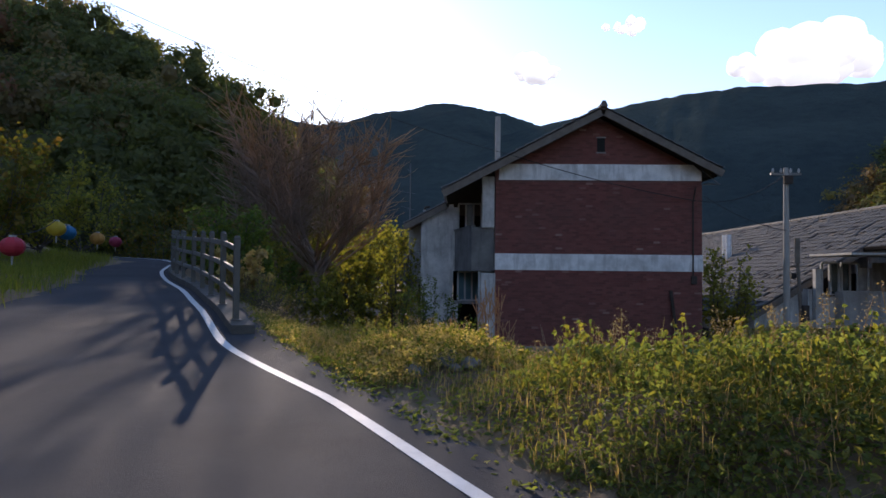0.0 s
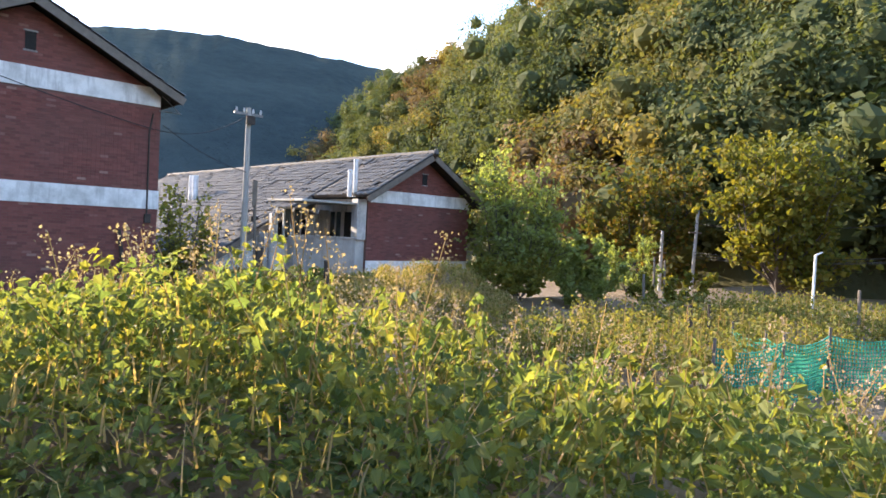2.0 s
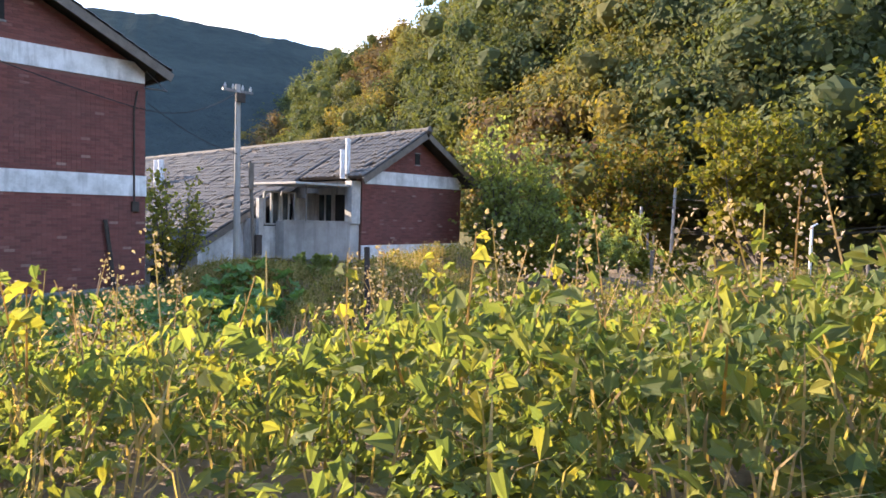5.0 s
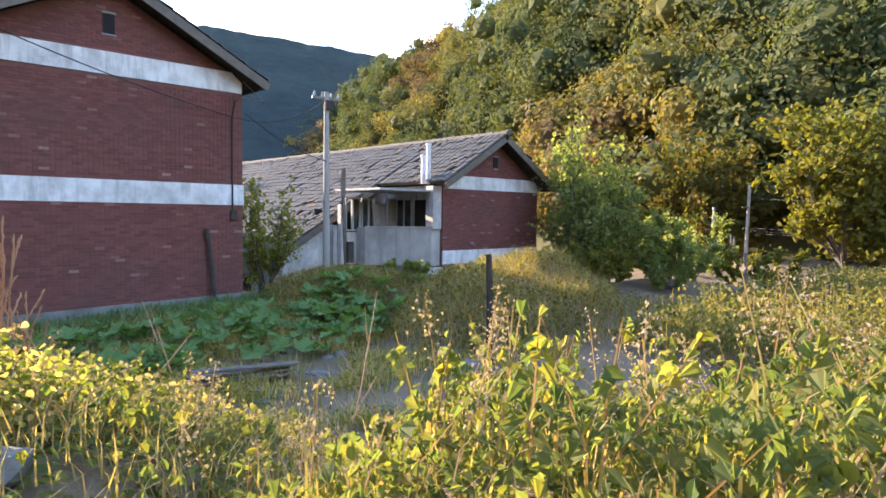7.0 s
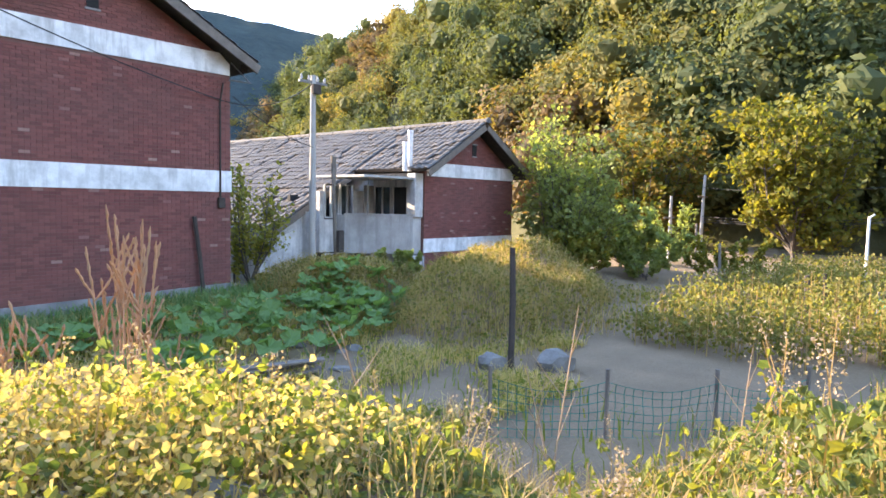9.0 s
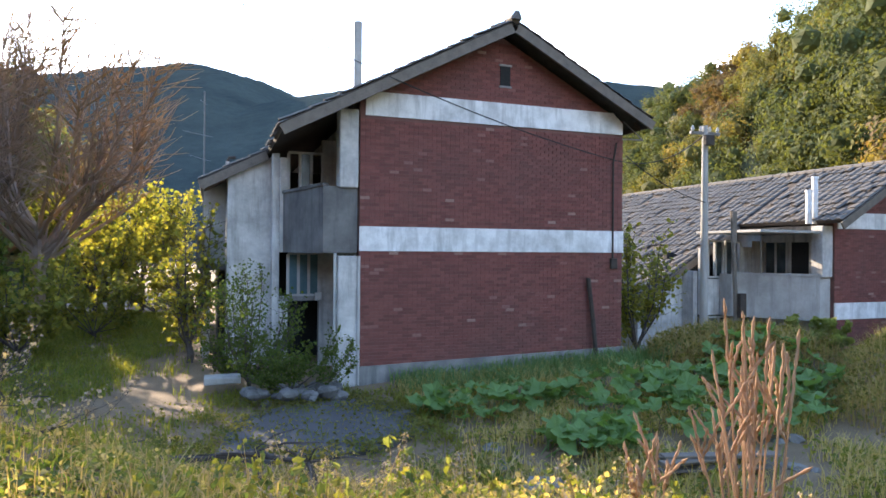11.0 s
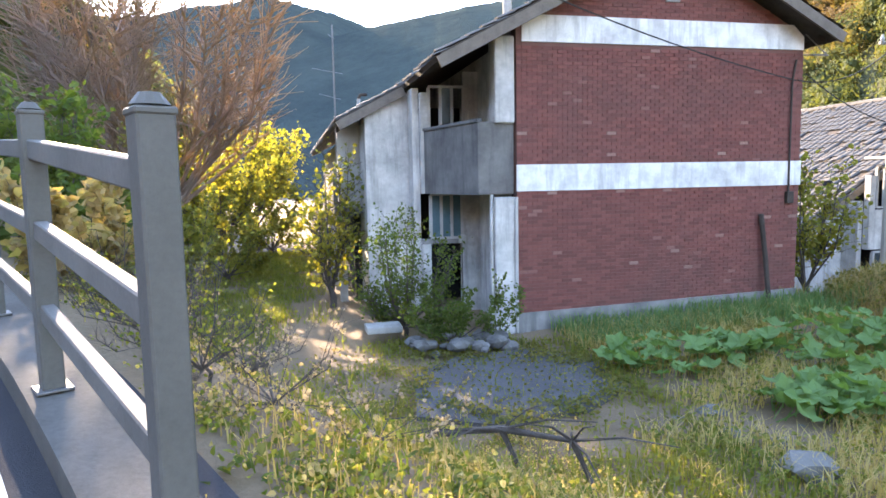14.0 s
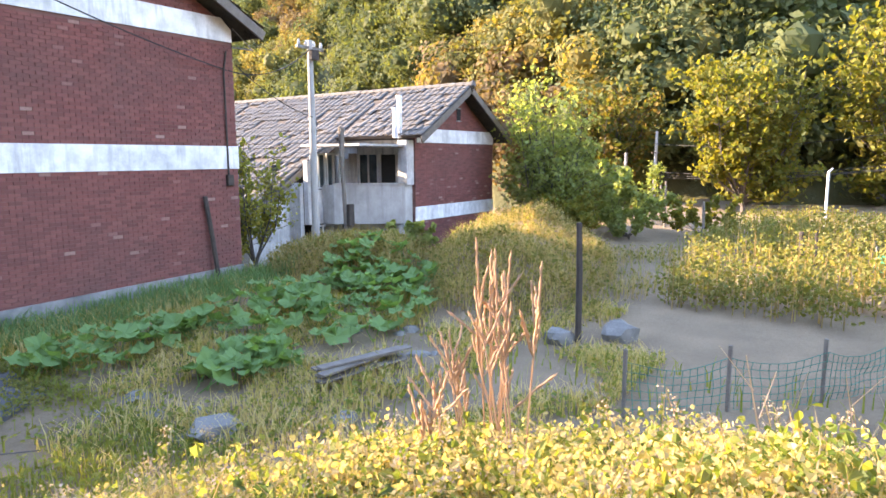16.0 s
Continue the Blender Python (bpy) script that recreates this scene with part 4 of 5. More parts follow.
# dead stems and wisps tangled through the thicket
tangle = []
for x, y, s, yl in scatter(30000, lambda: bank_place(0.5, 5.8, -24, -10.0, 1.1)):
    g = bank_growth(x, y, s, yl)
    if g > 0.05 and rg.random() < 0.3 + 0.7 * smoothstep(-0.1, 0.3, nz(x, y, 0.9, 51.0)) + 0.5 * (1 - vine_open(x, y, yl)) + 0.5 * smoothstep(-13.4, -11.8, yl):
        tangle.append((x, y, ground_z(x, y) + g * 0.3 * rg.random()))
blades("dry_tangle", tangle, 0.17, 0.0035, 1.1, L["dry"], "dry beige stems tangled through the vines", "weeds", rg)

# creepers that reach over the shoulder
pos, nrm = [], []
for x, y, s, yl in scatter(20000, lambda: bank_place(0.2, 2.2, -20, -9.0, 1.0)):
    if rg.random() < (1 - 0.8 * smoothstep(-13.4, -12.2, yl)) * smoothstep(0.1, 0.5, s) * (0.3 + 0.75 * smoothstep(-0.2, 0.3, nz(x, y, 1.1, 17.0))):
        pos.append((x, y, ground_z(x, y) + 0.02 + 0.07 * rg.random()))
        nrm.append((0.4 * rg.normal(), 0.4 * rg.normal(), 1))
leaf_set("creeper", pos, nrm, 0.028 + 0.035 * rg.random(len(pos)), L["vine"], "creeping vine leaves over the road shoulder", "vines", "hop", rg)

# dry weeds that stand above the vines
pos, nrm, size, stems = [], [], [], []
for x, y, s, yl in scatter(430, lambda: bank_place(1.3, 5.6, -24, -10.8)):
    g = bank_growth(x, y, s, yl)
    z = ground_z(x, y) + 0.2 * g
    h = 0.14 + 0.24 * rg.random() ** 1.5 + 0.2 * g
    lx, ly = 0.12 * rg.normal(), 0.12 * rg.normal()
    stems.append((x, y, z, lx, ly, h))
    for k in range(70):
        t = 0.5 + 0.55 * rg.random()
        o = 0.04 * (1.25 - t) * rg.normal(size=2) * 1.6
        pos.append((x + lx * t + o[0], y + ly * t + o[1], z + h * t))
        nrm.append(rg.normal(size=3))
        size.append(0.006 + 0.009 * rg.random())
leaf_set("dry_weeds", pos, nrm, size, L["seed"], "dry beige seed heads among the vines", "weeds", "leaf", rg)
verts, faces = [], []
for x, y, z, lx, ly, h in stems + shoots:
    b = len(verts)
    for t, w in ((0, 0.004), (1, 0.0015)):
        for k in range(3):
            a = k * math.tau / 3
            verts.append((x + lx * t + w * math.cos(a), y + ly * t + w * math.sin(a), z + h * t))
    faces += [(b + k, b + (k + 1) % 3, b + 3 + (k + 1) % 3, b + 3 + k) for k in range(3)]
tagged(raw("dry_weed_stems", verts, faces, L["dry"]), "thin dry weed stems among the vines", "weeds", "", "stuff")


def place_in(x0, x1, y0, y1):
    return lambda: (x0 + (x1 - x0) * rg.random(), y0 + (y1 - y0) * rg.random())


def on_ground(pts, lift=0.0):
    return [(x, y, ground_z(x, y) + lift) for x, y in pts]


# golden grass on the bank below the guard rail, green grass in the yard and field
def bank_grass(dense, thin=False):
    p = bank_place(0.62, 5.6, -13.6, -5.0)
    if p is None:
        return None
    x, y, s, yl = p
    keep = dense * (1 - smoothstep(3.2, 5.2, s)) * (0.35 + 0.65 * smoothstep(-0.3, 0.3, nz(x, y, 0.7, 15.0)))
    if (thin and x < -2.0 and rg.random() < 0.75) or (x < -1.6 and -8.0 < y < -5.0 and rg.random() < 0.75):
        return None
    return (x, y) if rg.random() < keep else None


blades("dry_grass", on_ground(scatter(15000, lambda: bank_grass(1.0, True))), 0.16, 0.004, 0.6, L["dry"], "dry golden grass on the bank", "grass", rg)
blades("bank_grass", on_ground(scatter(3500, lambda: bank_grass(1.0, True))), 0.14, 0.0045, 0.6, L["grass"], "yellow-green grass on the bank", "grass", rg)
pos, nrm, size, gold = [], [], [], []
for x, y in scatter(3000, lambda: bank_grass(1.0)):
    z = ground_z(x, y)
    low = 0.22 + 0.78 * smoothstep(-2.6, -1.0, x)
    h, w = (0.12 + 0.24 * rg.random()) * low, 0.07 + 0.07 * rg.random()
    if rg.random() > 0.15 + 0.85 * low:
        continue
    g = nz(x, y, 0.6, 40.0) + 0.25 * rg.normal() + 0.22 * smoothstep(-3.0, 0.0, x) > -0.08
    for k in range(52):
        u = rg.random()
        pos.append((x + w * rg.normal() * (0.4 + 0.6 * u), y + w * rg.normal() * (0.4 + 0.6 * u), z + h * u))
        nrm.append(rg.normal(size=3) + (0, 0, 0.5))
        size.append(0.014 + 0.022 * rg.random())
        gold.append(g if rg.random() > 0.2 else not g)
gold = np.array(gold)
pos, nrm, size = np.array(pos), np.array(nrm), np.array(size)
leaf_set("golden_weeds", pos[gold], nrm[gold], size[gold], L["gold"], "frothy golden dried weeds on the bank", "weeds", "leaf", rg)
leaf_set("green_weeds", pos[~gold], nrm[~gold], size[~gold] * 1.2, L["grass"], "small-leaved green weeds on the bank", "weeds", "leaf", rg)
verge = []
for p in scatter(12000, lambda: bank_place(0.0, 2.2, -13, 9, 1.0)):
    i = road_side(p[0], p[1])[1]
    q = LINE[i] - NORMALS[i] * (road_width(LINE[i].y) + 0.1 + p[2])
    verge.append((q.x + 0.2 * rg.normal(), q.y + 0.2 * rg.normal()))
blades("verge_grass", on_ground(verge), 0.3, 0.008, 0.6, L["grass"], "sunlit grass verge across the road", "grass", rg)


def yard_place():
    x, y = -8 + 8.5 * rg.random(), -8 + 24 * rg.random()
    s = road_side(x, y)[0]
    if s < 1.0 or (x > -3.2 and y > -0.2):
        return None
    track = abs(x + 3.6 - 0.16 * (y - 1)) / 1.1
    keep = (0.25 + 0.75 * smoothstep(0.4, 1.3, track)) * smoothstep(-0.25, 0.25, nz(x, y, 0.8, 9.0) + 0.1 * track)
    if abs(x + 1.2) < 1.5 and -5.5 < y < -1.2:
        keep *= 0.08
    return (x, y) if rg.random() < keep else None


yardp = scatter(30000, yard_place)
blades("yard_grass", on_ground(yardp), 0.2, 0.008, 0.7, L["grass"], "yellow-green weeds and grass in the yard", "grass", rg)
lp = on_ground(scatter(16000, yard_place), 0.03)
leaf_set("yard_weeds", [(x, y, z + 0.1 * rg.random()) for x, y, z in lp], rg.normal(size=(len(lp), 3)) * 0.5 + (0, 0, 1), 0.03 + 0.04 * rg.random(len(lp)), L["grass"], "low leafy weeds on the yard floor", "weeds", "leaf", rg)


def litter_place():
    x, y = -4.2 + 5.4 * rg.random(), -6.4 + 5.6 * rg.random()
    edge = abs(math.hypot((x + 1.15) / 1.55, (y + 2.85) / 1.5) - 1.0)
    return (x, y) if rg.random() < 0.1 + 0.9 * smoothstep(0.5, 0.0, edge) * smoothstep(-0.3, 0.3, nz(x, y, 1.6, 33.0)) else None


lp = on_ground(scatter(5200, litter_place), 0.05)
leaf_set("leaf_litter", [(x, y, max(z, 0.055) + 0.04 * rg.random()) for x, y, z in lp], rg.normal(size=(len(lp), 3)) * 0.5 + (0, 0, 1), 0.03 + 0.035 * rg.random(len(lp)), L["beans"], "fallen leaves and low weeds round the yard slab", "leaf litter", "leaf", rg)


# the overgrown mound, rough ground and corn
def mound_place():
    x, y = 6 + 10.5 * rg.random(), -8 + 8.3 * rg.random()
    return (x, y) if mound(x, y) > 0.1 * rg.random() - 0.02 * (nz(x, y, 0.6, 2.0) > 0) and not (x > 12.9 and y > 0.2) else None


mp = on_ground(scatter(14000, mound_place))
blades("mound_grass", mp, 0.45, 0.007, 0.7, L["dry"], "long dry grass over a mound", "grass", rg)
mp = on_ground(scatter(15000, mound_place))
leaf_set("mound_weeds", [(x, y, z + 0.35 * rg.random()) for x, y, z in mp], rg.normal(size=(len(mp), 3)) + (0, 0, 0.7), 0.04 + 0.05 * rg.random(len(mp)), L["beans"], "yellow-green weeds over a mound", "weeds", "leaf", rg)
pp = on_ground(scatter(9000, lambda: (lambda x, y: (x, y) if not (abs(x - 8.3) < 2.6 and -12.5 < y < -7.6) and rg.random() < 0.75 else None)(2.0 + 34 * rg.random(), -28 + 22 * rg.random())))
blades("field_grass", pp, 0.35, 0.011, 0.7, L["grass"], "rough grass at the edge of the field", "grass", rg)

pos, nrm, size, verts, faces = [], [], [], [], []
for _ in range(900):
    x, y = 9.6 + 16 * rg.random() ** 1.3, -13.5 + 7.0 * rg.random()
    if y > -8.3 - 0.1 * (x - 10) + 2.2 * smoothstep(10, 20, x) or (x < 10.6 and y < -12.0):
        continue
    z = ground_z(x, y)
    h = 0.45 + 0.6 * rg.random()
    b = len(verts)
    for t, w in ((0, 0.012), (1, 0.005)):
        for k in range(3):
            a = k * math.tau / 3
            verts.append((x + w * math.cos(a), y + w * math.sin(a), z + h * t))
    faces += [(b + k, b + (k + 1) % 3, b + 3 + (k + 1) % 3, b + 3 + k) for k in range(3)]
    for k in range(26):
        t = 0.15 + 0.9 * rg.random()
        o = 0.17 * rg.normal(size=2)
        pos.append((x + o[0], y + o[1], z + h * t))
        nrm.append(rg.normal(size=3) + (0, 0, 0.4))
        size.append(0.045 + 0.06 * rg.random())
tagged(raw("bean_stalks", verts, faces, L["dry"]), "dry stalks of a yellowing bean field", "crop", "", "stuff")
leaf_set("bean_leaves", pos, nrm, size, L["beans"], "yellowing leaves of a bean field", "crop", "leaf", rg)


def rough_place():
    x, y = -0.5 + 9.5 * rg.random(), -9.5 + 9.0 * rg.random()
    if road_side(x, y)[0] < 2.0 or (6.2 < x and y < -8.0) or (x < 0.5 and y > -5):
        return None
    return (x, y) if rg.random() < smoothstep(-0.35, 0.25, nz(x, y, 0.9, 22.0)) else None


rp = on_ground(scatter(15000, rough_place))
blades("rough_grass", rp, 0.25, 0.007, 0.9, L["gold"], "matted dry weeds on rough ground", "grass", rg)
rp = on_ground(scatter(11000, rough_place), 0.02)
leaf_set("rough_weeds", [(x, y, z + 0.14 * rg.random()) for x, y, z in rp], rg.normal(size=(len(rp), 3)) * 0.6 + (0, 0, 1), 0.03 + 0.05 * rg.random(len(rp)), L["grass"], "low green weeds on rough ground", "weeds", "leaf", rg)


# ---- squash patch with large single leaves ----
def squash_leaf_mesh(seed):
    rs = random.Random(seed)
    bm = bmesh.new()
    c = bm.verts.new((0, 0, 0.0))
    ring, n = [], 15
    for k in range(n):
        a = k * math.tau / n
        r = 0.17 * (1 + 0.16 * math.cos(5 * a)) * rs.uniform(0.9, 1.08) * (0.45 if k == 0 else 1)
        ring.append(bm.verts.new((r * math.cos(a), r * math.sin(a), 0.045 + 0.03 * math.cos(5 * a) + rs.uniform(-0.012, 0.012))))
    for k in range(n):
        bm.faces.new((c, ring[k], ring[(k + 1) % n]))
    add_tube(bm, [(0, 0, 0), (0.02, 0.01, -0.14), (0.05, 0.02, -0.32)], [0.008, 0.009, 0.01], 4)
    return mesh_of(bm, "leaf", L["squash"])


def squash_patch(label, places, at):
    p = empty("squash_plant", label, "squash plant", at, "squash plants")
    shapes = [squash_leaf_mesh(k) for k in range(4)]
    for x, y, z, sc in places:
        lf = new("leaf", shapes[int(rg.integers(0, 4))])
        lf.parent = p
        lf.matrix_basis = Matrix.Translation((x - at[0], y - at[1], z - at[2])) @ Euler((rg.normal() * 0.3, rg.normal() * 0.3, rg.random() * 6.3)).to_matrix().to_4x4() @ Matrix.Scale(sc, 4)
    return p


for cx, cy, rx, ry, n, hh in ((5.0, -3.7, 2.6, 1.6, 190, 0.5), (1.6, -2.9, 1.3, 0.8, 70, 0.35), (2.3, -5.0, 0.9, 0.6, 45, 0.3), (7.2, -3.2, 1.2, 1.2, 80, 0.5)):
    places = []
    for _ in range(n):
        a, r = rg.random() * math.tau, math.sqrt(rg.random())
        x, y = cx + rx * r * math.cos(a), cy + ry * r * math.sin(a)
        places.append((x, y, ground_z(x, y) + 0.12 + hh * (1 - 0.5 * r * r) * rg.random(), 0.55 + 0.7 * rg.random()))
    squash_patch("broad-leaved green squash plant sprawling over rough ground", places, (cx, cy, ground_z(cx, cy)))
gp = on_ground([(x, y) for x, y in scatter(5200, place_in(0.6, 6.6, -1.6, -0.12))])
blades("plinth_grass", gp, 0.3, 0.008, 0.5, L["squash"], "fresh green grass along the house plinth", "grass", rg)


# ---- trees and shrubs ----
L["bushlight"] = leafy("pale_bush_leaf", [(0.12, 0.155, 0.055), (0.17, 0.205, 0.075), (0.24, 0.265, 0.11)], 0.5)
L["woodsy"] = leafy("olive_gold_leaf", [(0.08, 0.1, 0.02), (0.13, 0.13, 0.025), (0.18, 0.15, 0.03)], 0.4)
def branch_tree(name, label, at, height, spread_r, limbs, twigs, leaves, leaf_mat, leaf_size, bark, seed, leaf_from=0.35, trunk=0.32):
    """A trunk that forks into limbs and twigs, with leaves along the twigs."""
    rs = np.random.default_rng(seed)
    t = empty(name, label, "tree", at)
    th = height * trunk
    part("trunk", tube([(0, 0, -0.3), (0.05, 0.03, th * 0.5), (0.0, 0.08, th)], [height * 0.024, height * 0.018, height * 0.014], 8), bark, t)
    tips = []
    for k in range(limbs):
        bm, sprays = bmesh.new(), bmesh.new()
        a = k * math.tau / limbs + rs.normal() * 0.3
        out = spread_r * (0.35 + 0.65 * rs.random())
        top = height * ((0.6 if trunk > 0.2 else 0.1) + (0.4 if trunk > 0.2 else 0.9) * rs.random() ** 0.6)
        z0 = th * (0.45 + 0.55 * rs.random())
        p0, p2 = Vector((0, 0.05, z0)), Vector((out * math.cos(a), out * math.sin(a), top))
        p1 = p0.lerp(p2, 0.5) + Vector((0.25 * out * math.cos(a), 0.25 * out * math.sin(a), -0.05 * height))
        add_tube(bm, [p0, p1, p2], [height * 0.009, height * 0.005, height * 0.0015], 5)
        for j in range(twigs):
            u = 0.3 + 0.7 * rs.random()
            q = (p0.lerp(p1, u * 2) if u < 0.5 else p1.lerp(p2, u * 2 - 1))
            d = Vector((rs.normal() + 0.5 * math.cos(a), rs.normal() + 0.5 * math.sin(a), abs(rs.normal()) + 0.35)).normalized() * height * (0.1 + 0.13 * rs.random())
            m = q + d * 0.5 + Vector(rs.normal(size=3)) * 0.03 * height * 0.3
            add_tube(sprays, [q, m, q + d], [height * 0.0028, height * 0.0018, height * 0.0007], 3)
            tips.append((q, q + d))
        limb = part("limb", bm, bark, t)
        tagged(part("twig_spray", sprays, bark, limb), "", "", "", "stuff")
    if leaves:
        pos, nrm = [], []
        for _ in range(leaves):
            q, e = tips[int(rs.integers(0, len(tips)))]
            p = q.lerp(e, leaf_from + (1.05 - leaf_from) * rs.random())
            pos.append(tuple(p + Vector(rs.normal(size=3)) * height * 0.022))
            nrm.append(rs.normal(size=3) + (0, 0, 0.6))
        crown = leaf_set("crown", pos, nrm, leaf_size * (0.6 + 0.8 * rs.random(leaves)), leaf_mat, "", "", "leaf", rs, "", t)
    return t


branch_tree("bush_tree", "spreading green-leaved tree beside the lower house", (18.6, -1.9, ground_z(18.6, -1.9)), 5.4, 1.6, 30, 22, 9000, L["bushlight"], 0.14, M["bark"], 3, 0.1, 0.1)
branch_tree("bush_tree", "low green bush beside the lower house", (21.3, -2.6, ground_z(21.3, -2.6)), 2.4, 1.5, 18, 18, 4500, L["bushlight"], 0.17, M["bark"], 13, 0.1, 0.1)
branch_tree("yellow_tree", "yellow-green autumn tree at the hill foot", (33.0, -6.0, ground_z(33.0, -6.0)), 7.6, 3.0, 22, 20, 8000, L["woodsy"], 0.24, M["bark"], 4, 0.1, 0.1)
branch_tree("yellow_tree", "tall golden autumn tree at the hill foot", (40.0, -13.0, ground_z(40.0, -13.0)), 11.0, 4.5, 22, 22, 9000, L["woodsy"], 0.28, M["bark"], 14, 0.1, 0.12)
branch_tree("yellow_tree", "olive autumn tree at the hill foot", (36.0, 3.0, -0.6), 7.5, 3.4, 20, 20, 7000, L["woods"], 0.26, M["bark"], 24, 0.1, 0.1)
branch_tree("bare_tree", "bare reddish tree with fine bushy twigs", (-7.6, 9.4, 0.4), 9.2, 3.9, 26, 46, 0, None, 0, L["red"], 5)
branch_tree("bare_tree", "slender bare tree behind the guard rail", (-10.4, 13.0, 1.0), 9.5, 3.2, 20, 40, 0, None, 0, L["red"], 6)
branch_tree("bare_tree", "bare tree on the slope crest", (-12.5, 22.0, 3.5), 9.0, 2.6, 16, 34, 500, L["woods"], 0.12, M["bark"], 16)
branch_tree("roadside_tree", "leafy brown autumn tree over the yard", (-9.3, 4.2, 1.4), 2.6, 1.8, 14, 22, 2600, L["yellow"], 0.12, M["bark"], 7, 0.1)
branch_tree("roadside_tree", "yellow-green leafy tree beside the yard track", (-6.6, 12.5, 0.0), 4.2, 2.4, 16, 24, 4200, L["yellow"], 0.13, M["bark"], 8, 0.05)
branch_tree("roadside_tree", "yellow-green leafy tree at the end of the yard", (-5.6, 18.0, 0.0), 5.0, 2.6, 16, 24, 4200, L["yellow"], 0.15, M["bark"], 9, 0.05)
branch_tree("roadside_tree", "dark leafy tree behind the guard rail", (-8.2, 0.8, 1.2), 3.2, 1.7, 12, 22, 2600, L["bush"], 0.11, M["bark"], 10, 0.05)
branch_tree("shrub", "dusty green shrub at the house step", (-2.1, 0.4, 0.0), 2.2, 1.1, 18, 22, 4200, L["bush"], 0.05, M["bark"], 11, 0.0, 0.1)
branch_tree("shrub", "low dark shrub on a rubble heap", (-1.4, -0.8, 0.0), 1.2, 1.2, 18, 18, 4200, L["bush"], 0.045, M["bark"], 12, 0.0, 0.1)
branch_tree("shrub", "leafy shrub in the gap between the houses", (7.2, 0.8, 0.0), 3.3, 0.8, 12, 18, 1700, L["yellow"], 0.1, M["bark"], 15, 0.0, 0.1)
branch_tree("climber", "leafy climber on the antenna mast", (-3.25, 3.6, 0.0), 4.3, 0.7, 10, 20, 1500, L["yellow"], 0.1, M["bark"], 17, 0.0, 0.1)
for k, (x, y, h, r, mat, n) in enumerate(((-7.1, 5.2, 2.6, 1.5, "yellow", 2200), (-6.0, 8.6, 2.2, 1.4, "yellow", 2000), (-4.9, 15.5, 3.0, 1.8, "yellow", 2600), (-7.8, 17.0, 3.6, 2.0, "woods", 2600), (-9.5, 12.0, 3.0, 1.8, "bush", 2200), (-6.9, -2.2, 1.5, 1.0, "bush", 1300), (-6.2, -4.2, 1.3, 0.9, "dry", 1100), (-10.6, 9.0, 3.4, 1.8, "bush", 2200), (-13.2, 12.0, 4.0, 2.2, "woods", 2400), (-17.0, 14.5, 4.5, 2.5, "woods", 2600), (-22.0, 15.5, 5.0, 2.6, "yellow", 2400), (-26, 16.5, 5.5, 3.0, "woods", 2600), (-14.6, -1.2, 3.6, 1.6, "woods", 2000), (-16.0, 3.0, 3.8, 1.8, "yellow", 2200))):
    branch_tree("undergrowth_shrub", "tangled autumn shrub beside the road", (x, y, ground_z(x, y)), h, r, 12, 18, n, L[mat], 0.12 + 0.02 * (h > 3), M["bark"], 40 + k, 0.0, 0.1)


for k, (x, y, h, r) in enumerate(((17.4, -3.2, 1.9, 1.3), (19.2, -4.6, 1.7, 1.4), (22.0, -6.4, 1.5, 1.5), (24.5, -3.0, 2.4, 1.9), (15.3, -3.6, 1.1, 1.1), (9.5, -2.2, 0.6, 0.8))):
    branch_tree("field_shrub", "pale green shrub at the field edge", (x, y, ground_z(x, y)), h, r, 12, 16, 2200, L["bushlight"] if k % 2 else L["woodsy"], 0.12, M["bark"], 70 + k, 0.0, 0.1)


# ---- poles, wires, fittings ----
def lamp_pole(at, height, r0, r1, label, arm=True):
    p = empty("utility_pole", label, "utility pole", at)
    part("shaft", tube([(0, 0, -0.8), (0, 0, height * 0.5), (0, 0, height)], [r0, (r0 + r1) / 2, r1], 12), M["poleconc"], p)
    if arm:
        part("crossarm", box(-0.45, 0.45, -0.035, 0.035, height - 0.22, height - 0.15, 0.006), M["metal"], p)
        for x in (-0.38, -0.14, 0.14, 0.38):
            bm = bmesh.new()
            add_tube(bm, [(x, 0, height - 0.15), (x, 0, height - 0.1), (x, 0, height - 0.06), (x, 0, height - 0.01)], [0.02, 0.045, 0.03, 0.02], 8)
            part("insulator", bm, M["frame"], p)
        part("switch_box", box(-0.13, 0.13, -0.19, -0.09, height - 0.5, height - 0.25, 0.01), M["darkwood"], p)
    return p


lamp_pole((8.72, 0.26, -0.3), 6.1, 0.11, 0.07, "grey concrete utility pole with insulators beside the brick house")
p2 = empty("old_post", "leaning old wooden post with a board nailed on", "post", (8.45, -1.03, 0.0))
part("shaft", tube([(0.1, 0, -0.5), (0.0, 0, 1.8), (-0.1, 0, 3.62)], [0.055, 0.05, 0.045], 8), M["oldwood"], p2)
part("board", box(-0.16, -0.03, -0.07, -0.045, 2.9, 3.6), M["oldwood"], p2)
part("box", box(0.0, 0.18, -0.16, -0.05, 1.2, 1.75, 0.01), M["darkwood"], p2)
for x, y, z, h, lean in ((34.8, -0.9, -0.8, 5.1, 0.35), (33.4, 0.4, -0.8, 3.9, 0.0)):
    p = empty("timber_pole", "slim pale utility pole with a crossarm at the field", "utility pole", (x, y, z), "field poles")
    part("shaft", tube([(-lean, 0, -0.4), (0, 0, h)], [0.12, 0.08], 8), M["poleconc"], p)
    part("crossarm", box(-0.9, 0.5, -0.04, 0.04, h - 1.25, h - 1.17), M["oldwood"], p)
p = empty("lamp_post", "slim white post with a bent arm at the field edge", "post", (24.5, -10.2, ground_z(24.5, -10.2)))
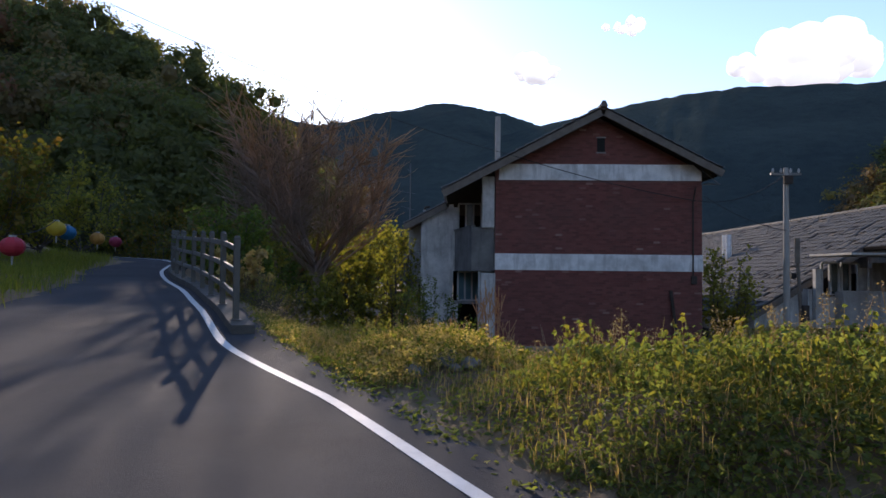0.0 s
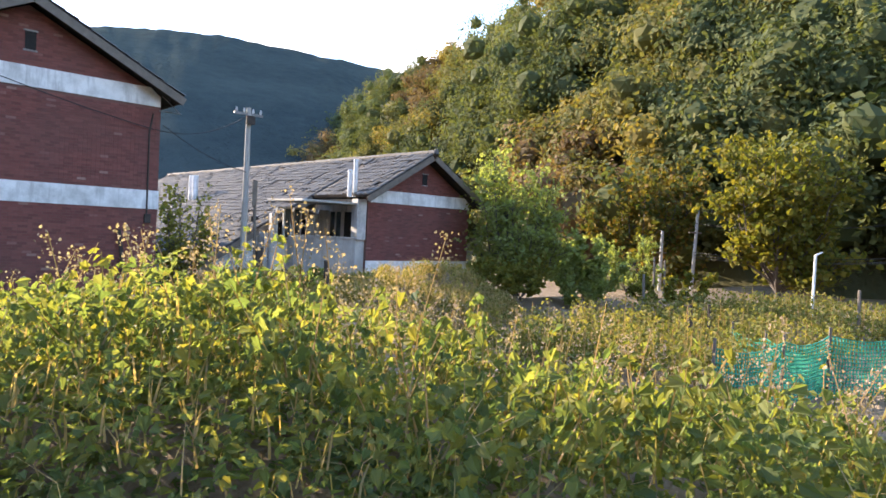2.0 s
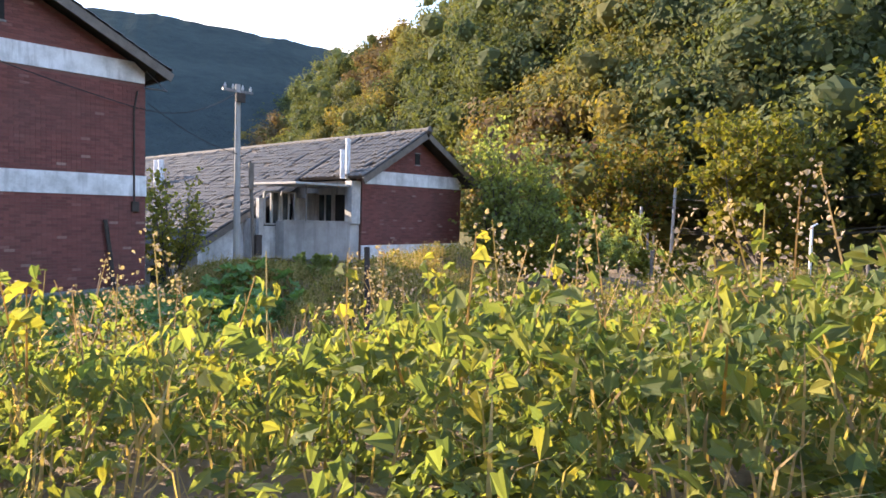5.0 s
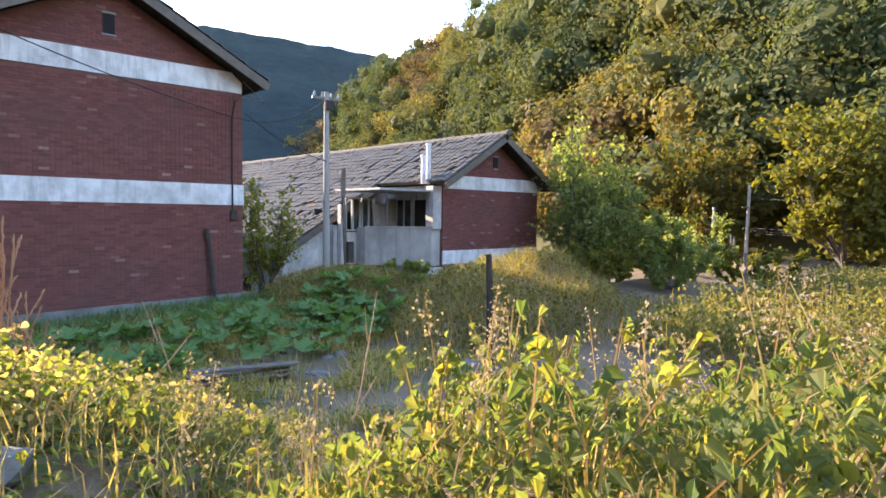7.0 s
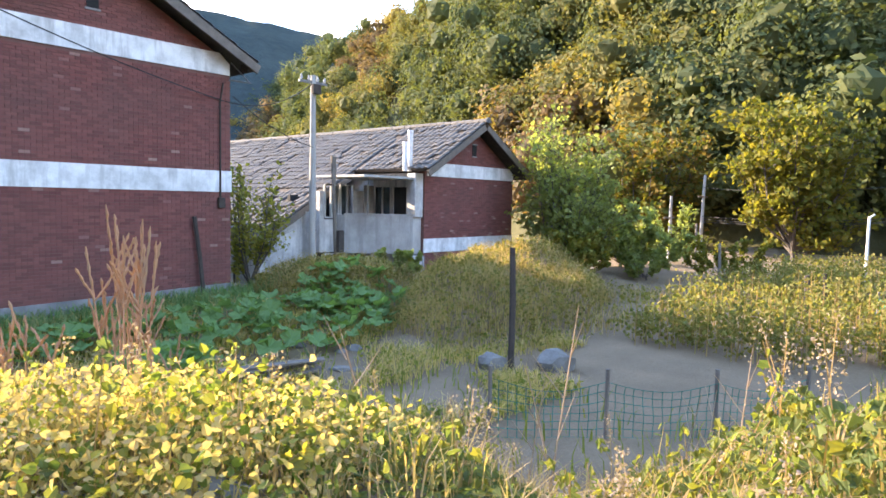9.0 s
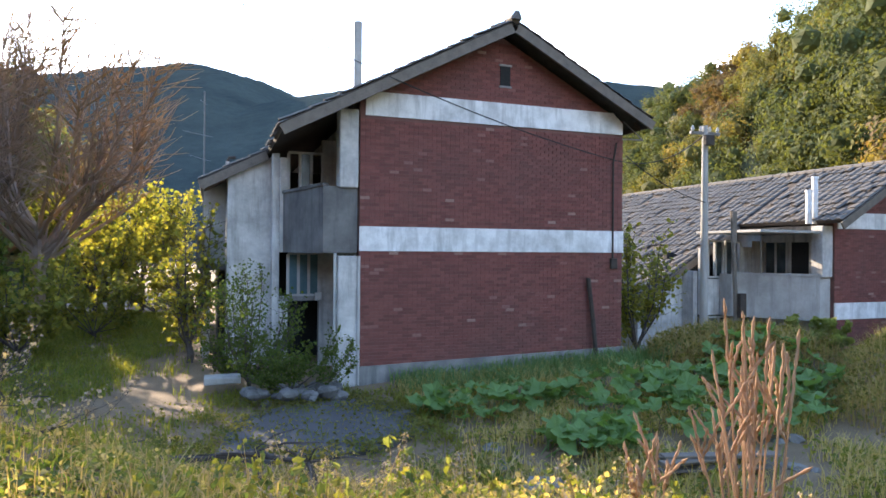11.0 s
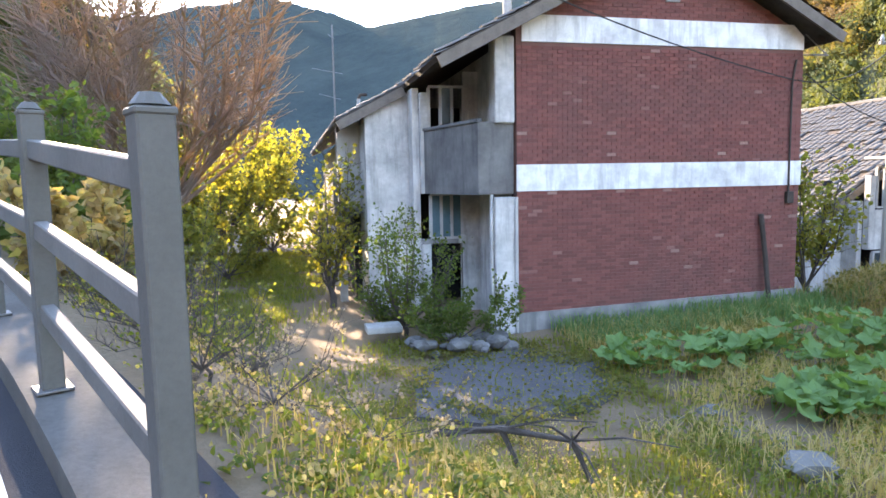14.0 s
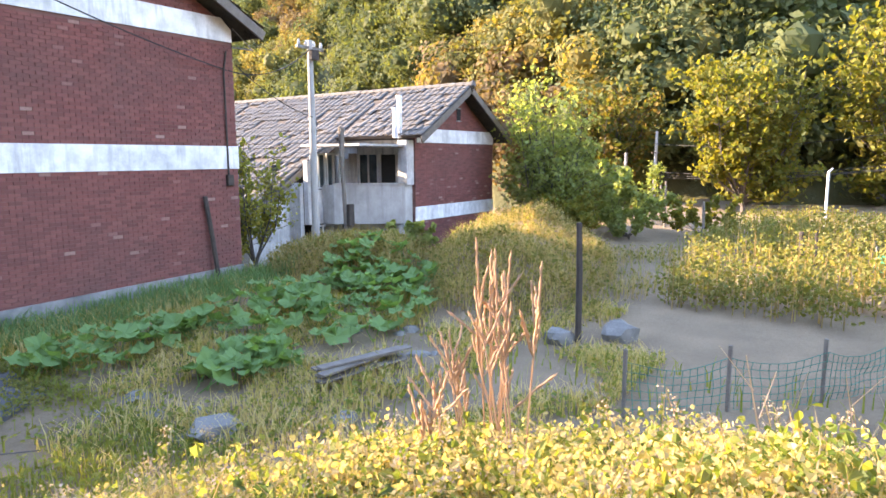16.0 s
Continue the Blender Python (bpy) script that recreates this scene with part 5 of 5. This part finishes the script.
part("shaft", tube([(0, 0, -0.3), (0, 0, 2.3), (0.3, -0.1, 2.4)], [0.05, 0.045, 0.03], 8), M["white"], p)


def field_post(x, y, h, r, label, mat="darkwood"):
    z = ground_z(x, y)
    p = empty("field_post", label, "post", (x, y, z), "field posts")
    bm = tube([(0, 0, -0.3), (0.02, 0.01, h * 0.55), (0.0, 0.03, h)], [r, r * 0.95, r * 0.85], 7)
    part("stake", bm, M[mat], p)
    return p


field_post(6.42, -7.99, 1.97, 0.055, "dark weathered wooden stake at the clearing")
field_post(15.5, -10.3, 0.95, 0.07, "short dark stump post in the bean field")
field_post(15.9, -10.6, 1.0, 0.05, "short dark stump post in the bean field")
for x, y, h in ((18.6, -7.2, 1.5), (24.0, -4.5, 1.9), (26.5, -3.6, 1.6), (21.0, -12.5, 1.4)):
    field_post(x, y, h, 0.05, "thin grey stake at the field edge", "oldwood")


def wire(a, b, sag, r=0.012, label="black overhead cable", n=14):
    a, b = Vector(a), Vector(b)
    pts = [a.lerp(b, k / n) - Vector((0, 0, sag * 4 * (k / n) * (1 - k / n))) for k in range(n + 1)]
    ob = part("overhead_cable", tube(pts, r, 4), M["cable"], None)
    return tagged(ob, label, "cable", "overhead cables")


wire((-9.0, -5.0, 8.6), (0.55, -0.62, 5.95), 0.25, 0.009, "black cable slung from the road to the house")
wire((0.55, -0.62, 5.95), (5.95, -0.04, 4.75), 0.1, 0.014, "black cable hanging across the brick gable")
wire((6.0, -0.04, 4.75), (8.72, 0.26, 5.6), 0.3, 0.014, "black cable from the gable to the utility pole")
wire((6.2, 0.0, 4.9), (8.7, 0.2, 3.9), 0.15, 0.012, "thin black cable between house and pole")
for dz, sg in ((4.2, 0.9), (2.6, 0.7), (2.45, 0.7), (2.3, 0.6)):
    wire((34.6, -0.9, dz - 0.6), (30.0, -19.0, dz + 1.2), sg, 0.02, "pale cable over the bean field")
wire((34.8, -0.9, 4.2), (60.0, -30.0, 14.0), 1.5, 0.02, "pale cable climbing the hillside")


def pipe_stack(name, label, at, parts_):
    p = empty(name, label, "chimney", at)
    for nm, bm, mat in parts_:
        part(nm, bm, mat, p)
    return p


# chimneys and the antenna
zroof = lambda x: 7.33 - 0.53 * abs(x - 3.1) + 0.1  # noqa: E731
pipe_stack("chimney_pipe", "white cement chimney pipe standing by the roof slope", (0.1, 0.75, zroof(0.1) - 0.15), [("pipe", tube([(0, 0, -0.2), (0, 0, 1.75)], 0.085, 12), M["palecon"]), ("collar", tube([(0, 0, 0.05), (0, 0, 0.14)], 0.11, 12), M["concrete"])])
for dx, hh in ((0.0, 1.0), (-0.22, 0.62)):
    pipe_stack("chimney_pipe", "white cement chimney pipe on the tiled roof", (12.95 + dx, 0.75, 3.78), [("pipe", tube([(0, 0, -0.3), (0, 0, hh)], 0.08, 12), M["white"]), ("cap_ring", tube([(0, 0, hh - 0.06), (0, 0, hh + 0.01)], 0.095, 12), M["white"])])
for dy in (0.0, 0.5):
    pipe_stack("chimney_pipe", "white cement chimney pipe on the far roof", (12.6, 14.0 + dy, 3.6), [("pipe", tube([(0, 0, -0.5), (0, 0, 1.0)], 0.13, 10), M["white"])])
ant = empty("antenna_mast", "rusty television antenna mast on the roof edge", "antenna", (-2.95, 4.6, 3.7))
part("mast", tube([(0, 0, -0.3), (0, 0, 2.9)], 0.022, 6), M["metal"], ant)
for z, w in ((2.7, 0.1), (1.9, 0.5), (1.3, 0.35)):
    part("rod", tube([(-w, 0.1, z), (w * 0.4, -0.1, z - 0.15)], 0.008, 4), M["metal"], ant)
vp = empty("vent_pipe", "bent grey vent pipe on the roof edge", "pipe", (-2.4, 4.4, 4.1))
part("riser", tube([(0, 0, -0.3), (0, 0, 0.75)], 0.045, 8), M["palecon"], vp)
part("elbow", tube([(0, 0, 0.75), (0.04, 0, 0.85), (0.2, 0, 0.86)], 0.04, 8), M["darkwood"], vp)
br = empty("eave_bracket", "rusty iron bracket and insulator under the eave", "bracket", (6.13, -0.05, 5.25))
part("arm", tube([(-0.05, 0, 0.0), (0.5, -0.05, 0.0)], 0.018, 6), M["metal"], br)
part("stay", tube([(0.0, 0, 0.4), (0.45, -0.05, 0.02)], 0.014, 6), M["metal"], br)
part("dish", tube([(0.28, -0.06, 0.28), (0.3, -0.1, 0.3), (0.3, -0.14, 0.31)], [0.02, 0.09, 0.13], 12), M["darkwood"], br)
gp_ = empty("gable_pipe", "leaning dark rusty pipe against the brick gable", "pipe", (5.18, -0.12, 0.3))
part("pipe", tube([(0.0, 0.02, 1.78), (0.1, -0.02, 0.9), (0.16, -0.1, -0.1)], 0.05, 8), M["darkwood"], gp_)
dp = empty("drop_pipe", "thin dark cable conduit down the gable corner", "pipe", (5.85, -0.05, 2.4))
part("conduit", tube([(0, 0, 0.0), (0.0, 0, 2.3), (0.08, 0, 2.75)], 0.022, 6), M["darkwood"], dp)
part("junction_box", box(-0.06, 0.1, -0.05, 0.03, -0.12, 0.12, 0.008), M["darkwood"], dp)


# ---- tall seeding weeds ----
def tall_weed(at, h, n, seed):
    rs = np.random.default_rng(seed)
    w = empty("tall_weed", "tall dry reddish-brown weed with seed spikes", "weed", at, "tall weeds")
    for k in range(n):
        a, o = rs.random() * math.tau, 0.16 * rs.random()
        ln = h * (0.55 + 0.45 * rs.random())
        tip = Vector((o * math.cos(a) * 1.7, o * math.sin(a) * 1.7, ln))
        mid = Vector((o * math.cos(a), o * math.sin(a), ln * 0.5))
        bm = tube([(0.4 * mid.x, 0.4 * mid.y, -0.05), mid, tip], [0.006, 0.005, 0.002], 4)
        st = part("stalk", bm, L["herb"], w)
        spikes = [(mid.lerp(tip, 0.35), tip)]
        for j in range(3):
            q = mid.lerp(tip, 0.1 + 0.6 * rs.random())
            spikes.append((q, q + Vector((0.07 * rs.normal(), 0.07 * rs.normal(), 0.12 + 0.12 * rs.random()))))
        for q, e in spikes:
            pts = [q.lerp(e, i / 9) + Vector(rs.normal(size=3)) * 0.002 for i in range(10)]
            part("seed_spike", tube([tuple(p) for p in pts], [0.002] + [0.0045 + 0.004 * (i % 2) for i in range(8)] + [0.002], 5), L["herb"], st)
    return w


L["herb"] = leafy("reddish_seed", [(0.3, 0.17, 0.11), (0.38, 0.24, 0.15), (0.24, 0.13, 0.09)], 0.2, 0.9)
for x, y, h, n, sd in ((-0.5, -10.35, 1.35, 9, 3), (-0.68, -10.6, 1.1, 6, 4), (-0.3, -10.1, 0.95, 5, 5), (-1.05, -10.4, 0.65, 4, 6)):
    tall_weed((x, y, ground_z(x, y)), h, n, sd)
for k, (x, y, h) in enumerate(((0.6, -12.3, 1.0), (1.2, -12.0, 0.8), (1.8, -11.4, 0.9), (2.5, -12.4, 0.8), (0.1, -11.6, 0.7), (3.1, -12.0, 0.9), (1.5, -12.9, 0.8))):
    z = ground_z(x, y)
    w = empty("dead_stalk", "pale dry branching weed stalk", "weed", (x, y, z), "dead stalks")
    d = Vector((0.25 * math.cos(k * 2.1), 0.25 * math.sin(k * 2.1), 1)) * h
    part("stalk", tube([(0, 0, -0.05), tuple(d * 0.5 + Vector((0.04, 0.02, 0))), tuple(d)], [0.007, 0.005, 0.002], 4), L["seed"], w)
    for j in range(3):
        q = d * (0.35 + 0.2 * j)
        part("twig", tube([tuple(q), tuple(q + Vector((0.16 * math.cos(k + 2 * j), 0.16 * math.sin(k + 2 * j), 0.2)))], [0.004, 0.0015], 4), L["seed"], w)


# ---- fallen branch, rubble, planks ----
for k, (x, y, h) in enumerate(((-4.6, -7.6, 0.9), (-4.2, -8.0, 0.7), (-5.2, -6.4, 1.0), (-4.4, -6.9, 0.7), (-5.6, -5.2, 1.1), (-3.7, -8.3, 0.5), (-4.9, -7.0, 0.9), (-5.1, -5.6, 0.9), (-4.5, -5.9, 0.6))):
    branch_tree("brush", "tangled brown brush with dry leaves below the guard rail", (x, y, ground_z(x, y)), 0.75 * h, 0.6, 16, 18, 240, L["seed"] if k % 2 else L["grass"], 0.022, M["bark"], 120 + k, 0.0, 0.1)
fb = empty("fallen_branch", "dead fallen branch with bare twigs on the bank", "branch", (-3.2, -6.1, ground_z(-3.2, -6.1)))
zb = lambda x, y: ground_z(x, y) - fb.location.z  # noqa: E731
bough_z = lambda x, y, k: max(zb(x, y) + 0.09, 0.58 + 0.025 * k + 0.05 * (k % 2) - fb.location.z)  # noqa: E731
main = [(-5.0, -4.85), (-4.65, -5.1), (-4.2, -5.45), (-3.66, -5.95), (-3.05, -6.0), (-2.4, -6.25), (-1.9, -6.6)]
part("bough", tube([(x + 3.2, y + 6.1, bough_z(x, y, k)) for k, (x, y) in enumerate(main)], [0.075, 0.07, 0.06, 0.055, 0.045, 0.035, 0.02], 8), M["bark"], fb)
for k in (2, 4, 5, 6):
    x, y = main[k]
    part("prop", tube([(x + 3.2, y + 6.1, bough_z(x, y, k)), (x + 3.32, y + 5.98, (bough_z(x, y, k) + zb(x, y)) / 2), (x + 3.4, y + 5.9, zb(x + 0.2, y - 0.2) - 0.05)], [0.03, 0.024, 0.016], 6), M["bark"], fb)
rb = random.Random(9)
for k in range(22):
    x, y = main[rb.randrange(1, 7)]
    p = Vector((x + 3.2, y + 6.1, bough_z(x, y, main.index((x, y)))))
    d = Vector((rb.uniform(-0.5, 0.6), rb.uniform(-0.7, 0.1), rb.uniform(-0.1, 0.35)))
    part("twig", tube([tuple(p), tuple(p + d * 0.5 + Vector((0, 0, 0.05))), tuple(p + d)], [0.016, 0.01, 0.004], 5), M["bark"], fb)


def rock(x, y, r, label, group, flat=0.7, seed=0, lift=0.0, mat="stone"):
    bm = bmesh.new()
    bmesh.ops.create_icosphere(bm, subdivisions=2, radius=r)
    for v in bm.verts:
        v.co *= 1 + 0.35 * noise.noise(v.co * (1.6 / r) + Vector((seed * 3.1, seed, 0)))
        v.co.z *= flat
    ob = part("rock", bm, M[mat], None)
    ob.location = (x, y, ground_z(x, y) + r * flat * 0.35 + lift)
    ob.rotation_euler = (0.2 * math.sin(seed), 0.2 * math.cos(seed), seed * 1.3)
    return tagged(ob, label, "rock", group)


rock(6.95, -8.5, 0.32, "pale grey boulder beside the wooden stake", "field stones", 0.75, 1)
rock(6.3, -7.7, 0.25, "grey stone beside the wooden stake", "field stones", 0.8, 2)
rock(0.73, -6.3, 0.3, "pale stone among squash leaves", "field stones", 0.5, 3)
rs_ = random.Random(77)
for k in range(26):
    x, y = rs_.uniform(0.2, 5.5), rs_.uniform(-7.4, -4.6)
    rock(x, y, rs_.uniform(0.06, 0.2), "grey rubble stone on the rough ground", "rubble stones", rs_.uniform(0.35, 0.6), 10 + k, -0.03)
for k in range(9):
    rock(-1.15 + rs_.uniform(-0.4, 0.5), -12.35 + rs_.uniform(-0.4, 0.4), rs_.uniform(0.07, 0.14), "pale rounded stone on the roadside bank", "bank stones", 0.6, 60 + k, 0.0)
for k in range(26):
    x, y = rs_.uniform(-2.2, -0.6), rs_.uniform(-1.6, -0.5)
    rock(x, y, rs_.uniform(0.07, 0.2), "dark rubble lump on a debris heap", "debris heap", 0.6, 90 + k, rs_.uniform(0, 0.2), "darkcon")
for k in range(7):
    z = ground_z(3.0, -6.3) + 0.03 + 0.035 * k
    pl = part("plank", box(-0.75, 0.75, -0.07, 0.07, -0.014, 0.014, 0.003), M["oldwood"], None)
    pl.location, pl.rotation_euler = (3.05 + 0.1 * math.sin(k * 2.1), -6.3 + 0.12 * math.cos(k * 1.7), z + 0.02), (0.03, 0.02, 0.15 * math.sin(k * 3.0) - 0.1)
    tagged(pl, "weathered grey plank in a loose pile", "plank", "plank pile")
sl_ = part("concrete_slab", box(-0.32, 0.32, -0.22, 0.22, 0, 0.12, 0.015), M["palecon"], None)
sl_.location = (-2.55, 0.0, ground_z(-2.55, 0.0) + 0.22)
tagged(sl_, "white chipped stone slab on the debris heap", "slab")
yardp_ = slab([(-2.7, -3.9), (-1.9, -4.4), (-0.6, -4.2), (0.3, -3.6), (0.4, -2.3), (-0.2, -1.3), (-1.6, -1.5), (-2.4, -2.2)], -0.1, 0.045)
tagged(part("pavement", yardp_, M["yard"], None), "dark bluish worn concrete yard slab", "pavement", "", "structure")


# ---- green netting ----
def net_material(name, col):
    k = Nodes(name, 0.8)
    k.color(k.ramp(k.noise(8), (0.3, col), (0.7, tuple(v * 1.5 for v in col))))
    return k.m


M["net"] = net_material("green_net", (0.02, 0.2, 0.13))
M["wirenet"] = net_material("dark_green_wire", (0.03, 0.12, 0.085))


def net_fence(label, pts, h, step, thick, mat, seed):
    """Netting of thin strands hung between stakes."""
    rs = random.Random(seed)
    base = Vector((*pts[0], ground_z(*pts[0])))
    nf = empty("net_fence", label, "net fence", base, "net fences")
    verts, faces = [], []

    def strand(a, b):
        d = (b - a).normalized()
        u = d.orthogonal().normalized() * thick
        w = d.cross(u).normalized() * thick
        k = len(verts)
        verts.extend(tuple(p + o) for p in (a, b) for o in (u, w, -u, -w))
        faces.extend((k + i, k + (i + 1) % 4, k + 4 + (i + 1) % 4, k + 4 + i) for i in range(4))

    for (x0, y0), (x1, y1) in zip(pts, pts[1:]):
        ln = math.hypot(x1 - x0, y1 - y0)
        n, m = max(1, int(ln / step)), int(h / step)
        at = {}
        for i in range(n + 1):
            for j in range(m + 1):
                t = i / n
                x, y = x0 + (x1 - x0) * t, y0 + (y1 - y0) * t
                droop = 0.12 * math.sin(t * math.pi) * j / m
                wob = 0.05 * nz(x * 3, j * 0.4, 1.0, seed)
                at[i, j] = Vector((x + wob, y + wob, ground_z(x, y) + h * j / m - droop)) - base
        for i in range(n + 1):
            for j in range(m + 1):
                if i < n:
                    strand(at[i, j], at[i + 1, j])
                if j < m:
                    strand(at[i, j], at[i, j + 1])
    raw("netting", verts, faces, mat, nf)
    for x, y in pts:
        z = ground_z(x, y) - base.z
        part("stake", tube([(x - base.x, y - base.y, z - 0.2), (x - base.x, y - base.y, z + h + 0.15)], 0.025, 6), M["oldwood"], nf)
    return nf


net_fence("bright green garden net hung between stakes", [(9.6, -13.6), (11.2, -14.0), (12.4, -14.3), (14.2, -15.2)], 1.05, 0.07, 0.012, M["net"], 3)
net_fence("bright green garden net along the bean field", [(12.4, -14.3), (13.4, -12.9), (14.2, -11.9)], 0.7, 0.07, 0.012, M["net"], 4)
net_fence("low dark green wire mesh round the clearing", [(3.6, -9.7), (4.6, -10.6), (5.5, -11.5), (6.6, -12.2)], 0.65, 0.1, 0.005, M["wirenet"], 5)

# ---- coloured lanterns across the road ----
LC = [(0.45, 0.03, 0.05), (0.5, 0.35, 0.03), (0.02, 0.16, 0.32), (0.5, 0.25, 0.06), (0.3, 0.03, 0.07)]
lx = [Vector(p) for p in ((-11.2, -5.0, 3.05), (-12.9, -0.8, 3.72), (-13.2, 0.2, 3.66), (-14.5, 4.1, 3.66), (-15.9, 7.9, 3.7))]
for k, (p, c) in enumerate(zip(lx, LC)):
    z = 0.0
    ln = empty("lantern", "round coloured paper lantern hung on a cord", "lantern", p + Vector((0, 0, z)), "paper lanterns")
    bm = bmesh.new()
    bmesh.ops.create_uvsphere(bm, u_segments=16, v_segments=10, radius=0.26)
    for v in bm.verts:
        v.co.z *= 0.85
        v.co *= 1 + 0.03 * math.cos(8 * math.atan2(v.co.y, v.co.x))
    part("globe", bm, varied("lantern_paper", tuple(v * 0.8 for v in c), c, 5, 40, 0.6), ln)
    part("ring", tube([(0, 0, 0.2), (0, 0, 0.26)], 0.08, 10), M["frame"], ln)
    part("tassel", tube([(0, 0, -0.22), (0, 0, -0.42)], [0.03, 0.012], 6), M["frame"], ln)
    if k < 4:
        q = lx[k + 1] + Vector((0, 0, 0.27))
        wire(p + Vector((0, 0, z + 0.27)), q, 0.12, 0.012, "pale cord from lantern to lantern")

# ---- clouds ----
k = Nodes("cloud_white", 1.0, 0, 0.0)
k.color((0.85, 0.86, 0.88))
k.b.inputs["Emission Color"].default_value = (0.9, 0.93, 1.0, 1)
k.b.inputs["Emission Strength"].default_value = 0.55
M["cloud"] = k.m
rc = random.Random(31)
for az_, el_, w_, h_, n_ in ((28.5, 16.4, 5.0, 1.9, 60), (38.5, 14.2, 1.6, 1.0, 24), (42.5, 15.2, 2.6, 0.9, 30), (14.5, 20.6, 1.6, 0.6, 18), (6.0, 17.5, 2.2, 1.0, 24), (34.0, 16.0, 1.0, 0.5, 10)):
    bm = bmesh.new()
    for _ in range(n_):
        a = radians(az_ + rc.gauss(0, 0.42) * w_)
        lift = max(0.0, 1 - abs(math.degrees(a) - az_) / w_)
        e = radians(el_ + rc.uniform(-0.5, 1.0) * h_ * (0.35 + 0.65 * lift))
        d = 1800 + rc.uniform(-60, 60)
        bmesh.ops.create_icosphere(bm, subdivisions=3, radius=d * radians(rc.uniform(0.35, 1.0) * h_ * (0.5 + 0.6 * lift)), matrix=Matrix.Translation((d * math.sin(a) * math.cos(e), d * math.cos(a) * math.cos(e), d * math.sin(e))))
    for v in bm.verts:
        v.co += Vector((0, 0, 1)) * 9 * noise.noise(v.co * 0.03) + Vector((1, 0, 0)) * 9 * noise.noise(v.co * 0.04 + Vector((9, 0, 0)))
    for f_ in bm.faces:
        f_.smooth = True
    tagged(part("backdrop_cloud", bm, M["cloud"], None), "white cumulus cloud over the ridge", "cloud", "", "structure")


# ---- bricks that can be told apart ----
if BRICKS:
    bm_me = bpy.data.meshes.new("brick")
    bm_me.from_pydata(BRICKS[0][2], [], BRICKS[0][3])
    bm_me.materials.append(M["brick"])
    for wall_ob, c, _, _ in BRICKS:
        ob = new("brick", bm_me)
        ob.parent = wall_ob
        ob.location = c
